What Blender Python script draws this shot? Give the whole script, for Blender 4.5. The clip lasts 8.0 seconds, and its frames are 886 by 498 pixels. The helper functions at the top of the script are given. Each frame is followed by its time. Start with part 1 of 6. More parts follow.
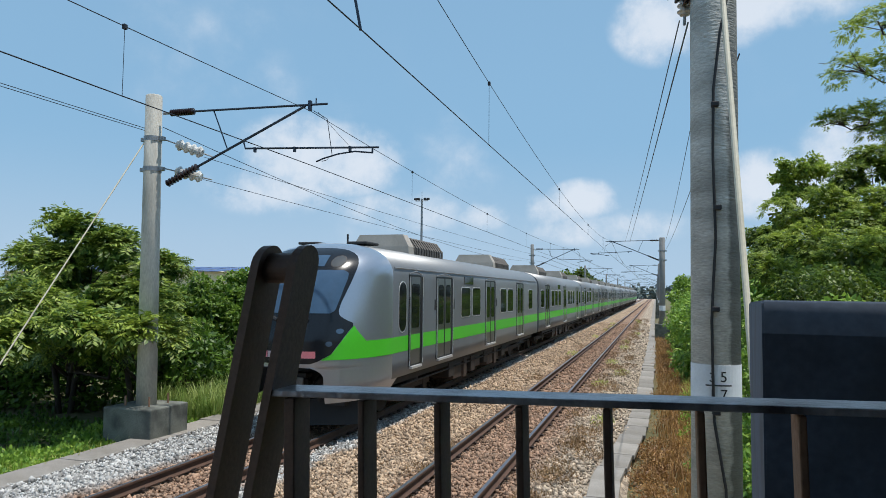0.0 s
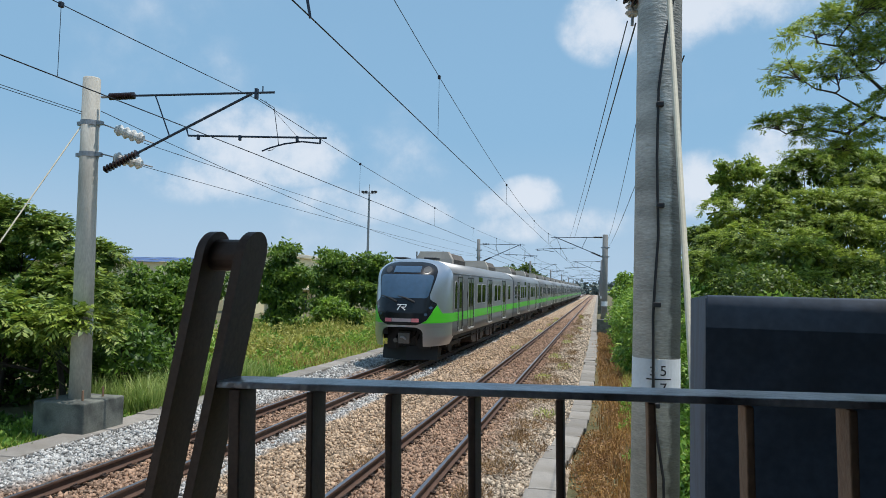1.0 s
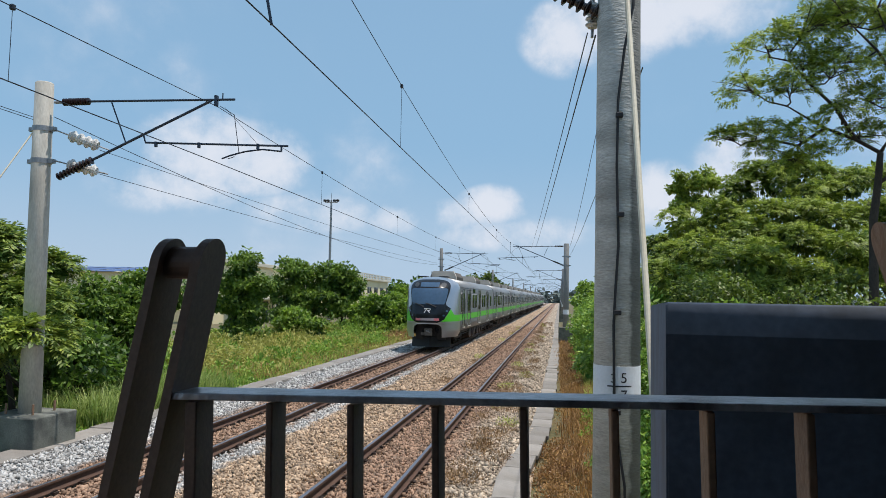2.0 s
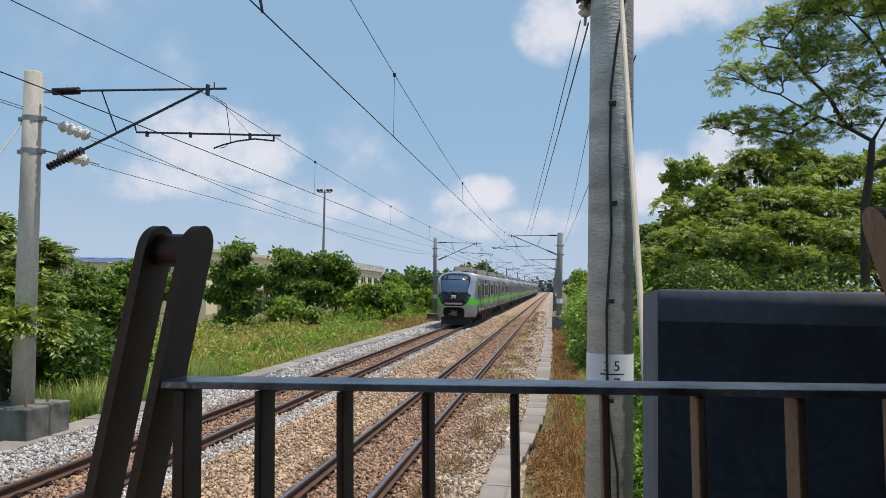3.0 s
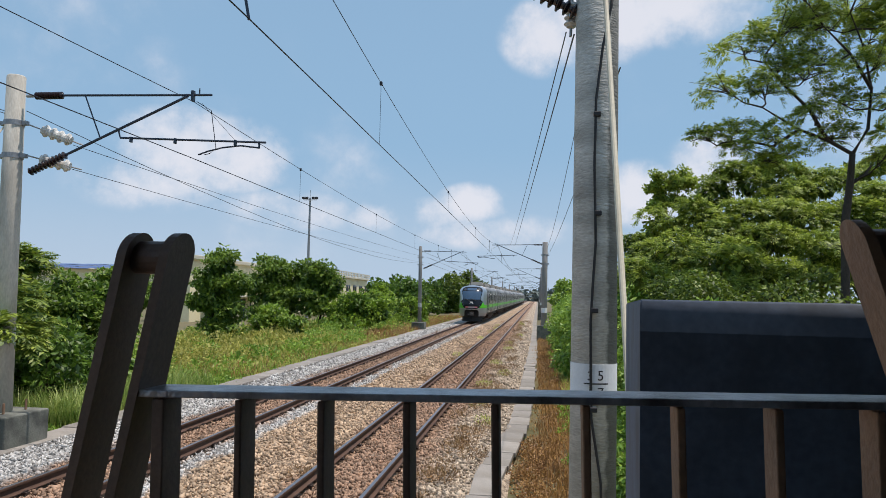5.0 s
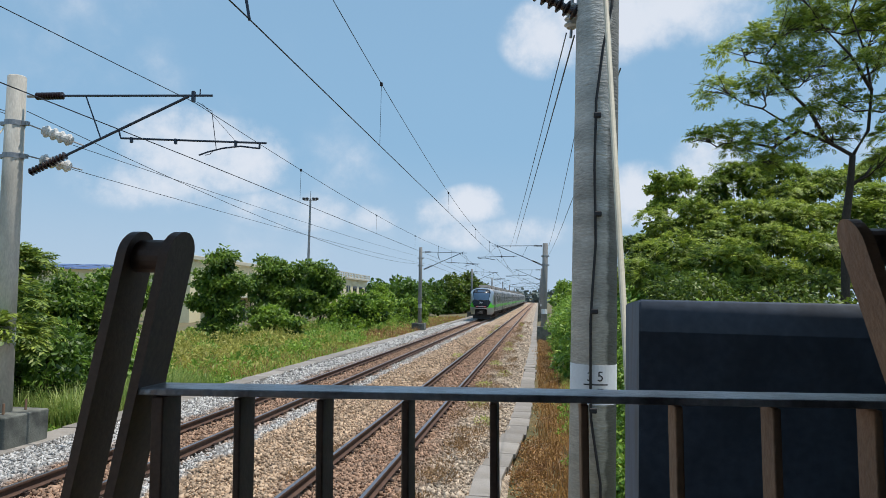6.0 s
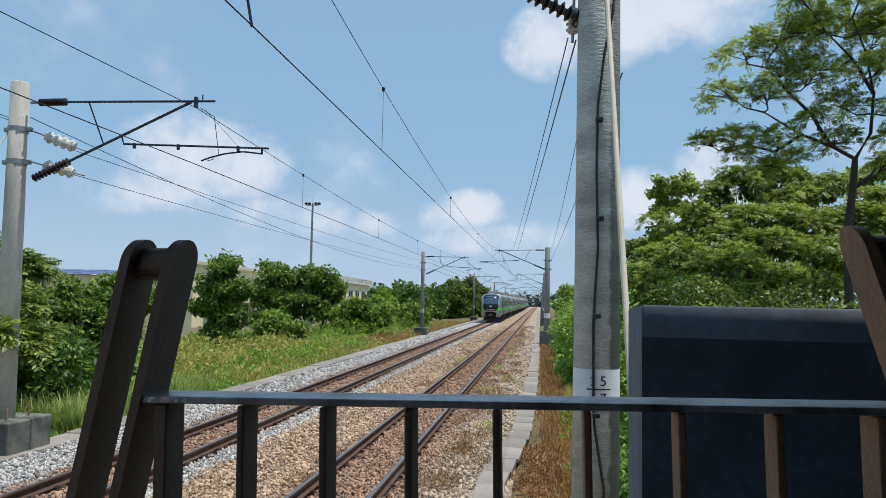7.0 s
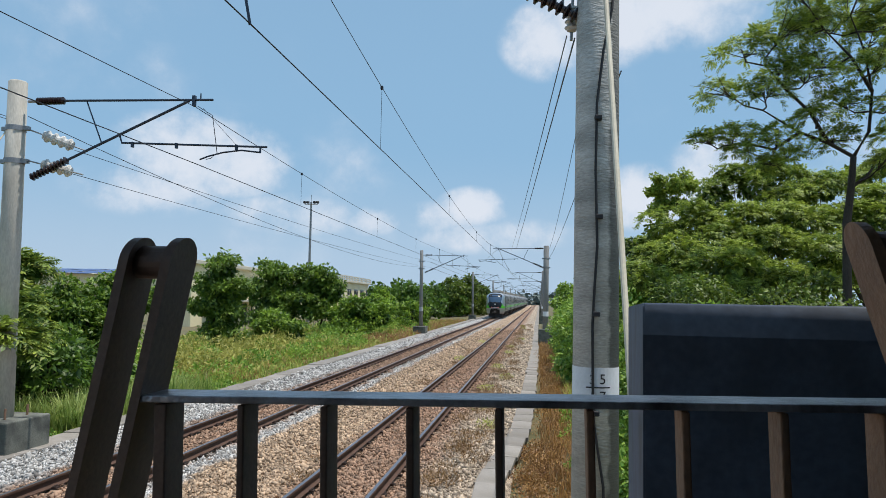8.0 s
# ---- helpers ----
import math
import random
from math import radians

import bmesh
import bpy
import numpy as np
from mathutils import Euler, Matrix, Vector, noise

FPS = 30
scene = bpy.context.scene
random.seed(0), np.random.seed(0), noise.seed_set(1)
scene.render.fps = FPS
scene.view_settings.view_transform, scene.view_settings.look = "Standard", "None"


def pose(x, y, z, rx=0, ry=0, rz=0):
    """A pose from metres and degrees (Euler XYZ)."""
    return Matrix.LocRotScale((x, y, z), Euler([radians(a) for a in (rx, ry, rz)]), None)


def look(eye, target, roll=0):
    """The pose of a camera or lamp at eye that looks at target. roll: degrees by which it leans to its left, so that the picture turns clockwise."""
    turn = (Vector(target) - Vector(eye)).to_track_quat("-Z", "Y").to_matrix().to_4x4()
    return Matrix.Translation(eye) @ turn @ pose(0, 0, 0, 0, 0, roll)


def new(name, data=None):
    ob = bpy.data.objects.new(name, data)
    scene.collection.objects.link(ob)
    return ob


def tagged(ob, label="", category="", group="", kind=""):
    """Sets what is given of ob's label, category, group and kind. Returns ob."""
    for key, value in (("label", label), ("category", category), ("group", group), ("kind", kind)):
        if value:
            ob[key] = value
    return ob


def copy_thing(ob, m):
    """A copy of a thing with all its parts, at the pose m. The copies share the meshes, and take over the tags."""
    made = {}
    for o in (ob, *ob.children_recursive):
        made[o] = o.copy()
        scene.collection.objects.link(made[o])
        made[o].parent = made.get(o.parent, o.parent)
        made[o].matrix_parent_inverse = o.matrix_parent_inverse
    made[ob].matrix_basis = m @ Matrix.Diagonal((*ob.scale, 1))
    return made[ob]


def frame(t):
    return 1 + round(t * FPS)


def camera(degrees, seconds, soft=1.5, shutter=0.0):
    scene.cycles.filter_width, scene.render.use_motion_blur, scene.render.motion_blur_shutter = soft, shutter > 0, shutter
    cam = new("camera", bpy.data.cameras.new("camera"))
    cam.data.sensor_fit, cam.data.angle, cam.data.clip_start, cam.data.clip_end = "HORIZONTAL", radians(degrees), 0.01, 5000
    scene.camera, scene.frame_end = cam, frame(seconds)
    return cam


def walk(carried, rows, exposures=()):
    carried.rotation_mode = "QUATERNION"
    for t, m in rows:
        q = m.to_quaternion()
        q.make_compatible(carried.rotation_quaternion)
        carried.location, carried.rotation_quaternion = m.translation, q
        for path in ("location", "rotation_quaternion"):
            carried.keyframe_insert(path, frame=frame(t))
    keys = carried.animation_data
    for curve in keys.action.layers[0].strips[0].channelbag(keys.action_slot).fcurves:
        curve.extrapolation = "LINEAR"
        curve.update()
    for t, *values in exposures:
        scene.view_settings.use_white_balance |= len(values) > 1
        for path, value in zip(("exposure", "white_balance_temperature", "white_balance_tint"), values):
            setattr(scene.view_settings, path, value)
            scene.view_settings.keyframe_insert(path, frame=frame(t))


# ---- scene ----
cam = camera(64.52, 8.0, soft=0.5)
# t, x, y, z, yaw, pitch, roll
PATH = [
    (0.0, 0.012, -0.036, 2.825, 16.854, 3.466, -0.607),
    (0.5, -0.003, -0.034, 2.820, 14.637, 3.132, -0.813),
    (1.0, -0.003, -0.021, 2.819, 12.467, 3.043, -1.269),
    (1.5, -0.007, -0.015, 2.818, 10.294, 3.907, -1.472),
    (3.0, -0.001, -0.002, 2.813, 8.937, 2.995, -0.798),
    (3.5, -0.004, 0.003, 2.811, 8.729, 2.538, -1.016),
    (4.0, -0.007, 0.006, 2.812, 8.338, 3.010, -0.684),
    (4.5, -0.002, 0.002, 2.815, 7.807, 3.543, -1.058),
    (6.0, 0.005, -0.005, 2.811, 7.737, 3.797, -1.234),
    (6.5, 0.005, -0.006, 2.812, 7.915, 3.904, -1.197),
    (7.0, 0.005, -0.007, 2.815, 7.934, 4.155, -1.096),
    (7.5, 0.002, -0.002, 2.814, 7.795, 4.063, -1.097),
    (8.0, 0.000, 0.000, 2.814, 7.828, 4.038, -0.985),
]
walk(cam, [(r[0], pose(r[1], r[2], r[3], 90 + r[5], r[6], r[4])) for r in PATH],
     exposures=[(0.0, 0.0, 6500, 10), (1.5, 0.0, 6550, 11), (3.0, 0.0, 7000, 18), (4.5, 0.0, 7000, 18), (6.0, 0.0, 6650, 12), (8.0, 0.0, 6650, 12)])

# ---- world, sun ----
SUN_WAY = Vector((0.26, 0.0, 0.96)).normalized()   # towards the sun
SKY = 0.12


def make_world():
    w = bpy.data.worlds.new("sky")
    scene.world = w
    w.use_nodes = True
    nt = w.node_tree
    nt.nodes.clear()
    N, L = nt.nodes.new, nt.links.new
    out, bg = N("ShaderNodeOutputWorld"), N("ShaderNodeBackground")
    sky = N("ShaderNodeTexSky")
    sky.sky_type, sky.sun_disc = "NISHITA", False
    sky.sun_elevation = math.asin(SUN_WAY.z)
    sky.sun_rotation = math.atan2(SUN_WAY.x, SUN_WAY.y)
    sky.air_density, sky.dust_density, sky.ozone_density = 1.0, 1.3, 1.6
    tc = N("ShaderNodeTexCoord")
    # cumulus banks: soft lobes in the sky, broken up by noise
    nz = N("ShaderNodeTexNoise")
    nz.inputs["Scale"].default_value, nz.inputs["Detail"].default_value, nz.inputs["Roughness"].default_value = 13.0, 9.0, 0.62
    L(tc.outputs["Generated"], nz.inputs["Vector"])
    nb = N("ShaderNodeTexNoise")
    nb.inputs["Scale"].default_value, nb.inputs["Detail"].default_value = 3.2, 4.0
    L(tc.outputs["Generated"], nb.inputs["Vector"])
    total = None

    def mth(op, a, b=None, clamp=False):
        n = N("ShaderNodeMath")
        n.operation, n.use_clamp = op, clamp
        for i, s in enumerate((a, b)):
            if s is None:
                continue
            if isinstance(s, (int, float)):
                n.inputs[i].default_value = s
            else:
                L(s, n.inputs[i])
        return n.outputs[0]

    # azimuth from the track's line (degrees to the left), elevation, half width, half height, weight
    for az, el, aw, eh, wt in CLOUDS:
        a, e = radians(az), radians(el)
        c = Vector((-math.sin(a) * math.cos(e), math.cos(a) * math.cos(e), math.sin(e)))
        side = Vector((c.y, -c.x, 0)).normalized()
        up = side.cross(c).normalized()
        parts = []
        for ax, size in ((side, aw), (up, eh)):
            d = N("ShaderNodeVectorMath")
            d.operation = "DOT_PRODUCT"
            L(tc.outputs["Generated"], d.inputs[0])
            d.inputs[1].default_value = ax
            q = mth("MULTIPLY", d.outputs["Value"], 1 / math.sin(radians(size)))
            parts.append(mth("MULTIPLY", q, q))
        d = N("ShaderNodeVectorMath")
        d.operation = "DOT_PRODUCT"
        L(tc.outputs["Generated"], d.inputs[0])
        d.inputs[1].default_value = c
        ahead = mth("GREATER_THAN", d.outputs["Value"], 0.2)
        lobe = mth("SUBTRACT", 1.0, mth("ADD", parts[0], parts[1]), clamp=True)
        lobe = mth("MULTIPLY", mth("MULTIPLY", lobe, ahead), wt)
        total = lobe if total is None else mth("MAXIMUM", total, lobe)
    far = mth("MULTIPLY", mth("SUBTRACT", nb.outputs["Fac"], 0.52, clamp=True), 1.3)
    total = mth("MAXIMUM", total, far)
    edge = mth("MULTIPLY", mth("SUBTRACT", nz.outputs["Fac"], 0.5), 2.2)
    mask = mth("ADD", total, mth("MULTIPLY", edge, mth("MULTIPLY", total, 3.0, clamp=True)))
    mr = N("ShaderNodeMapRange")
    mr.interpolation_type = "SMOOTHSTEP"
    mr.inputs["From Min"].default_value, mr.inputs["From Max"].default_value = 0.0, 1.0
    L(mask, mr.inputs["Value"])
    soft = mth("MULTIPLY", mr.outputs["Result"], 0.86)
    # milky summer air: a pale veil over the whole sky, whiter low over the horizon
    sep = N("ShaderNodeSeparateXYZ")
    L(tc.outputs["Generated"], sep.inputs[0])
    cur = sky.outputs[0]
    for lo, hi, f0, f1, colour in ((0.0, 1.0, 0.92, 0.55, VEIL), (0.0, 0.22, 0.75, 0.0, HAZE)):
        hz = N("ShaderNodeMapRange")
        hz.interpolation_type = "SMOOTHSTEP"
        hz.inputs["From Min"].default_value, hz.inputs["From Max"].default_value = lo, hi
        hz.inputs["To Min"].default_value, hz.inputs["To Max"].default_value = f0, f1
        L(sep.outputs["Z"], hz.inputs["Value"])
        m0 = N("ShaderNodeMix")
        m0.data_type = "RGBA"
        L(hz.outputs["Result"], m0.inputs["Factor"])
        L(cur, m0.inputs[6])
        m0.inputs[7].default_value = colour
        cur = m0.outputs[2]
    m1 = N("ShaderNodeMix")
    m1.data_type = "RGBA"
    L(soft, m1.inputs["Factor"])
    L(cur, m1.inputs[6])
    m1.inputs[7].default_value = CLOUD
    L(m1.outputs[2], bg.inputs["Color"])
    bg.inputs["Strength"].default_value = SKY
    L(bg.outputs[0], out.inputs[0])


VEIL = (2.22, 4.12, 6.08, 1)
HAZE = (4.0, 5.2, 6.5, 1)
CLOUD = (6.4, 6.9, 7.6, 1)
CLOUDS = [(28.5, 11.0, 6.0, 3.4, 0.95), (24.5, 10.5, 5.0, 3.4, 0.85), (31, 8.0, 6.5, 2.6, 0.6), (20, 6.5, 7, 2.0, 0.55), (5.5, 7.4, 3.4, 2.0, 0.95), (8.5, 6.6, 3.0, 1.6, 0.75), (4, 5.2, 8, 1.8, 0.55), (13.8, 6.2, 2.6, 1.5, 0.7),
          (-0.5, 20.5, 4.2, 3.4, 0.95), (-4.5, 22, 6, 4.4, 1.15), (-11, 23, 7, 4.2, 1.1), (-8.0, 8.2, 4.2, 3.0, 0.9), (-14, 10, 5, 3.5, 0.7), (-20, 29, 14, 5, 0.8)]
make_world()
sun = new("sun", bpy.data.lights.new("sun", "SUN"))
sun.data.energy, sun.data.angle, sun.data.color = 4.2, radians(0.55), (1.0, 0.96, 0.9)
sun.matrix_world = look(SUN_WAY * 100, (0, 0, 0))


# ---- materials ----
def mat(name, base, rough=0.6, metal=0.0, var=0.25, scale=8.0, fine=60.0, bump=0.15, bump_scale=None, dirt=None, dirt_amount=0.4,
        dirt_scale=1.6, rand=0.0, island=0.0, spec=0.5, coat=0.0, stretch=(1, 1, 1), world_space=False):
    """A weathered surface: base colour varied at two scales, dirt patches, bump."""
    m = bpy.data.materials.new(name)
    m.use_nodes = True
    nt = m.node_tree
    N, L = nt.nodes.new, nt.links.new
    b = nt.nodes["Principled BSDF"]
    b.inputs["Roughness"].default_value, b.inputs["Metallic"].default_value = rough, metal
    b.inputs["Specular IOR Level"].default_value = spec
    b.inputs["Coat Weight"].default_value = coat
    tc = N("ShaderNodeTexCoord")
    mp = N("ShaderNodeMapping")
    mp.inputs["Scale"].default_value = stretch
    if world_space:
        geo = N("ShaderNodeNewGeometry")
        L(geo.outputs["Position"], mp.inputs["Vector"])
    else:
        L(tc.outputs["Object"], mp.inputs["Vector"])
    def noise_tex(s, detail=5.0):
        n = N("ShaderNodeTexNoise")
        n.inputs["Scale"].default_value, n.inputs["Detail"].default_value = s, detail
        L(mp.outputs[0], n.inputs["Vector"])
        return n.outputs["Fac"]
    big, small = noise_tex(scale), noise_tex(fine, 3.0)
    add = N("ShaderNodeMath")
    L(big, add.inputs[0])
    L(small, add.inputs[1])
    val = add.outputs[0]
    mr = N("ShaderNodeMapRange")
    mr.inputs["From Min"].default_value, mr.inputs["From Max"].default_value = 0.6, 1.4
    mr.inputs["To Min"].default_value, mr.inputs["To Max"].default_value = 1 - var, 1 + var
    L(val, mr.inputs["Value"])
    val = mr.outputs[0]
    for amount, node, sock in ((rand, "ShaderNodeObjectInfo", "Random"), (island, "ShaderNodeNewGeometry", "Random Per Island")):
        if amount:
            o, r, mu = N(node), N("ShaderNodeMapRange"), N("ShaderNodeMath")
            r.inputs["To Min"].default_value, r.inputs["To Max"].default_value = 1 - amount, 1 + amount
            mu.operation = "MULTIPLY"
            L(o.outputs[sock], r.inputs["Value"])
            L(r.outputs[0], mu.inputs[0])
            L(val, mu.inputs[1])
            val = mu.outputs[0]
    vm = N("ShaderNodeVectorMath")
    vm.operation = "SCALE"
    vm.inputs[0].default_value = base[:3]
    L(val, vm.inputs["Scale"])
    col = vm.outputs[0]
    if dirt:
        dn = noise_tex(dirt_scale, 8.0)
        dr = N("ShaderNodeMapRange")
        dr.inputs["From Min"].default_value, dr.inputs["From Max"].default_value = 0.45, 0.7
        dr.inputs["To Max"].default_value = dirt_amount
        L(dn, dr.inputs["Value"])
        mx = N("ShaderNodeMix")
        mx.data_type = "RGBA"
        L(dr.outputs[0], mx.inputs["Factor"])
        L(col, mx.inputs[6])
        mx.inputs[7].default_value = (*dirt, 1)
        col = mx.outputs[2]
    L(col, b.inputs["Base Color"])
    if bump:
        bn = N("ShaderNodeBump")
        bn.inputs["Strength"].default_value, bn.inputs["Distance"].default_value = bump, 0.02
        L(noise_tex(bump_scale or fine), bn.inputs["Height"])
        L(bn.outputs[0], b.inputs["Normal"])
    return m


def near_pole_mat():
    """Spun concrete with fine rings and a damp dark streak down one side."""
    m = mat("ringed_concrete", (0.52, 0.52, 0.485), 0.85, var=0.34, scale=2.5, fine=26, bump=0.8, bump_scale=14, dirt=(0.22, 0.22, 0.195), dirt_amount=0.5, dirt_scale=1.2, stretch=(1, 1, 3.5))
    nt = m.node_tree
    N, L = nt.nodes.new, nt.links.new
    b = nt.nodes["Principled BSDF"]
    old = b.inputs["Base Color"].links[0].from_socket
    tc, sep, nz = N("ShaderNodeTexCoord"), N("ShaderNodeSeparateXYZ"), N("ShaderNodeTexNoise")
    L(tc.outputs["Object"], sep.inputs[0])
    L(tc.outputs["Object"], nz.inputs["Vector"])
    nz.inputs["Scale"].default_value, nz.inputs["Detail"].default_value = 9.0, 6.0
    ad = N("ShaderNodeMath")
    ad.operation = "MULTIPLY_ADD"
    L(nz.outputs["Fac"], ad.inputs[0])
    ad.inputs[1].default_value = 0.10
    L(sep.outputs["X"], ad.inputs[2])
    r = N("ShaderNodeMapRange")
    r.inputs["From Min"].default_value, r.inputs["From Max"].default_value = 0.135, 0.165
    r.inputs["To Max"].default_value = 0.75
    L(ad.outputs[0], r.inputs["Value"])
    mx = N("ShaderNodeMix")
    mx.data_type = "RGBA"
    L(r.outputs[0], mx.inputs["Factor"])
    L(old, mx.inputs[6])
    mx.inputs[7].default_value = (0.085, 0.088, 0.08, 1)
    L(mx.outputs[2], b.inputs["Base Color"])
    return m


def leaf_mat(name, base, young, glow=0.38):
    """Leaves: colour varied leaf by leaf, some light through them."""
    m = bpy.data.materials.new(name)
    m.use_nodes = True
    nt = m.node_tree
    N, L = nt.nodes.new, nt.links.new
    b, out = nt.nodes["Principled BSDF"], nt.nodes["Material Output"]
    g = N("ShaderNodeNewGeometry")
    tc = N("ShaderNodeTexCoord")
    n = N("ShaderNodeTexNoise")
    n.inputs["Scale"].default_value = 0.9
    L(tc.outputs["Object"], n.inputs["Vector"])
    a = N("ShaderNodeMath")
    a.operation = "MULTIPLY_ADD"
    L(g.outputs["Random Per Island"], a.inputs[0])
    a.inputs[1].default_value = 0.6
    L(n.outputs["Fac"], a.inputs[2])
    r = N("ShaderNodeMapRange")
    r.inputs["From Min"].default_value, r.inputs["From Max"].default_value = 0.45, 1.15
    L(a.outputs[0], r.inputs["Value"])
    mx = N("ShaderNodeMix")
    mx.data_type = "RGBA"
    L(r.outputs[0], mx.inputs["Factor"])
    mx.inputs[6].default_value, mx.inputs[7].default_value = (*base, 1), (*young, 1)
    L(mx.outputs[2], b.inputs["Base Color"])
    b.inputs["Roughness"].default_value = 0.5
    t = N("ShaderNodeBsdfTranslucent")
    L(mx.outputs[2], t.inputs["Color"])
    ms = N("ShaderNodeMixShader")
    ms.inputs[0].default_value = glow
    L(b.outputs[0], ms.inputs[1])
    L(t.outputs[0], ms.inputs[2])
    L(ms.outputs[0], out.inputs["Surface"])
    return m


def ballast_mat(name, grain):
    """Crushed stone: rust-brown in the tracks, pale grey on the shoulders."""
    m = bpy.data.materials.new(name)
    m.use_nodes = True
    nt = m.node_tree
    N, L = nt.nodes.new, nt.links.new
    b = nt.nodes["Principled BSDF"]
    b.inputs["Roughness"].default_value = 0.9
    g = N("ShaderNodeNewGeometry")
    sep = N("ShaderNodeSeparateXYZ")
    L(g.outputs["Position"], sep.inputs[0])
    nz = N("ShaderNodeTexNoise")
    nz.inputs["Scale"].default_value, nz.inputs["Detail"].default_value = 1.4, 5.0
    L(g.outputs["Position"], nz.inputs["Vector"])
    wob = N("ShaderNodeMath")
    wob.operation = "MULTIPLY_ADD"
    L(nz.outputs["Fac"], wob.inputs[0])
    wob.inputs[1].default_value = 1.1
    L(sep.outputs["X"], wob.inputs[2])
    ramp = N("ShaderNodeValToRGB")
    mr = N("ShaderNodeMapRange")
    mr.inputs["From Min"].default_value, mr.inputs["From Max"].default_value = -9.45, 0.55
    L(wob.outputs[0], mr.inputs["Value"])
    L(mr.outputs[0], ramp.inputs[0])
    grey, tan, rust, pale = (0.40, 0.395, 0.38, 1), (0.40, 0.292, 0.198, 1), (0.295, 0.19, 0.128, 1), (0.40, 0.325, 0.245, 1)
    stops = [(0.0, grey), (0.17, grey), (0.22, rust), (0.375, rust), (0.405, grey), (0.425, grey), (0.45, tan), (0.60, tan),
             (0.64, rust), (0.79, rust), (0.84, pale), (1.0, pale)]
    ramp.color_ramp.elements[0].position, ramp.color_ramp.elements[0].color = stops[0]
    ramp.color_ramp.elements[1].position, ramp.color_ramp.elements[1].color = stops[-1]
    for p, c in stops[1:-1]:
        ramp.color_ramp.elements.new(p).color = c
    if grain:
        vo = N("ShaderNodeTexVoronoi")
        vo.inputs["Scale"].default_value = 17.0
        L(g.outputs["Position"], vo.inputs["Vector"])
        sp = N("ShaderNodeSeparateColor")
        L(vo.outputs["Color"], sp.inputs[0])
        v2 = N("ShaderNodeTexVoronoi")
        v2.inputs["Scale"].default_value = 5.5
        L(g.outputs["Position"], v2.inputs["Vector"])
        s2 = N("ShaderNodeSeparateColor")
        L(v2.outputs["Color"], s2.inputs[0])
        av = N("ShaderNodeMath")
        av.operation = "MULTIPLY_ADD"
        L(s2.outputs[1], av.inputs[0])
        av.inputs[1].default_value = 0.75
        hf = N("ShaderNodeMath")
        hf.operation = "MULTIPLY_ADD"
        L(sp.outputs[0], hf.inputs[0])
        hf.inputs[1].default_value, hf.inputs[2].default_value = 0.6, -0.25
        L(hf.outputs[0], av.inputs[2])
        rnd = av.outputs[0]
        bm_ = N("ShaderNodeBump")
        bm_.inputs["Strength"].default_value, bm_.inputs["Distance"].default_value = 1.0, 0.05
        bm_.invert = True
        L(vo.outputs["Distance"], bm_.inputs["Height"])
        L(bm_.outputs[0], b.inputs["Normal"])
    else:
        rnd = g.outputs["Random Per Island"]
    r2 = N("ShaderNodeMapRange")
    r2.inputs["To Min"].default_value, r2.inputs["To Max"].default_value = 0.4, 1.6
    L(rnd, r2.inputs["Value"])
    vm = N("ShaderNodeVectorMath")
    vm.operation = "SCALE"
    L(ramp.outputs[0], vm.inputs[0])
    L(r2.outputs[0], vm.inputs["Scale"])
    L(vm.outputs[0], b.inputs["Base Color"])
    return m


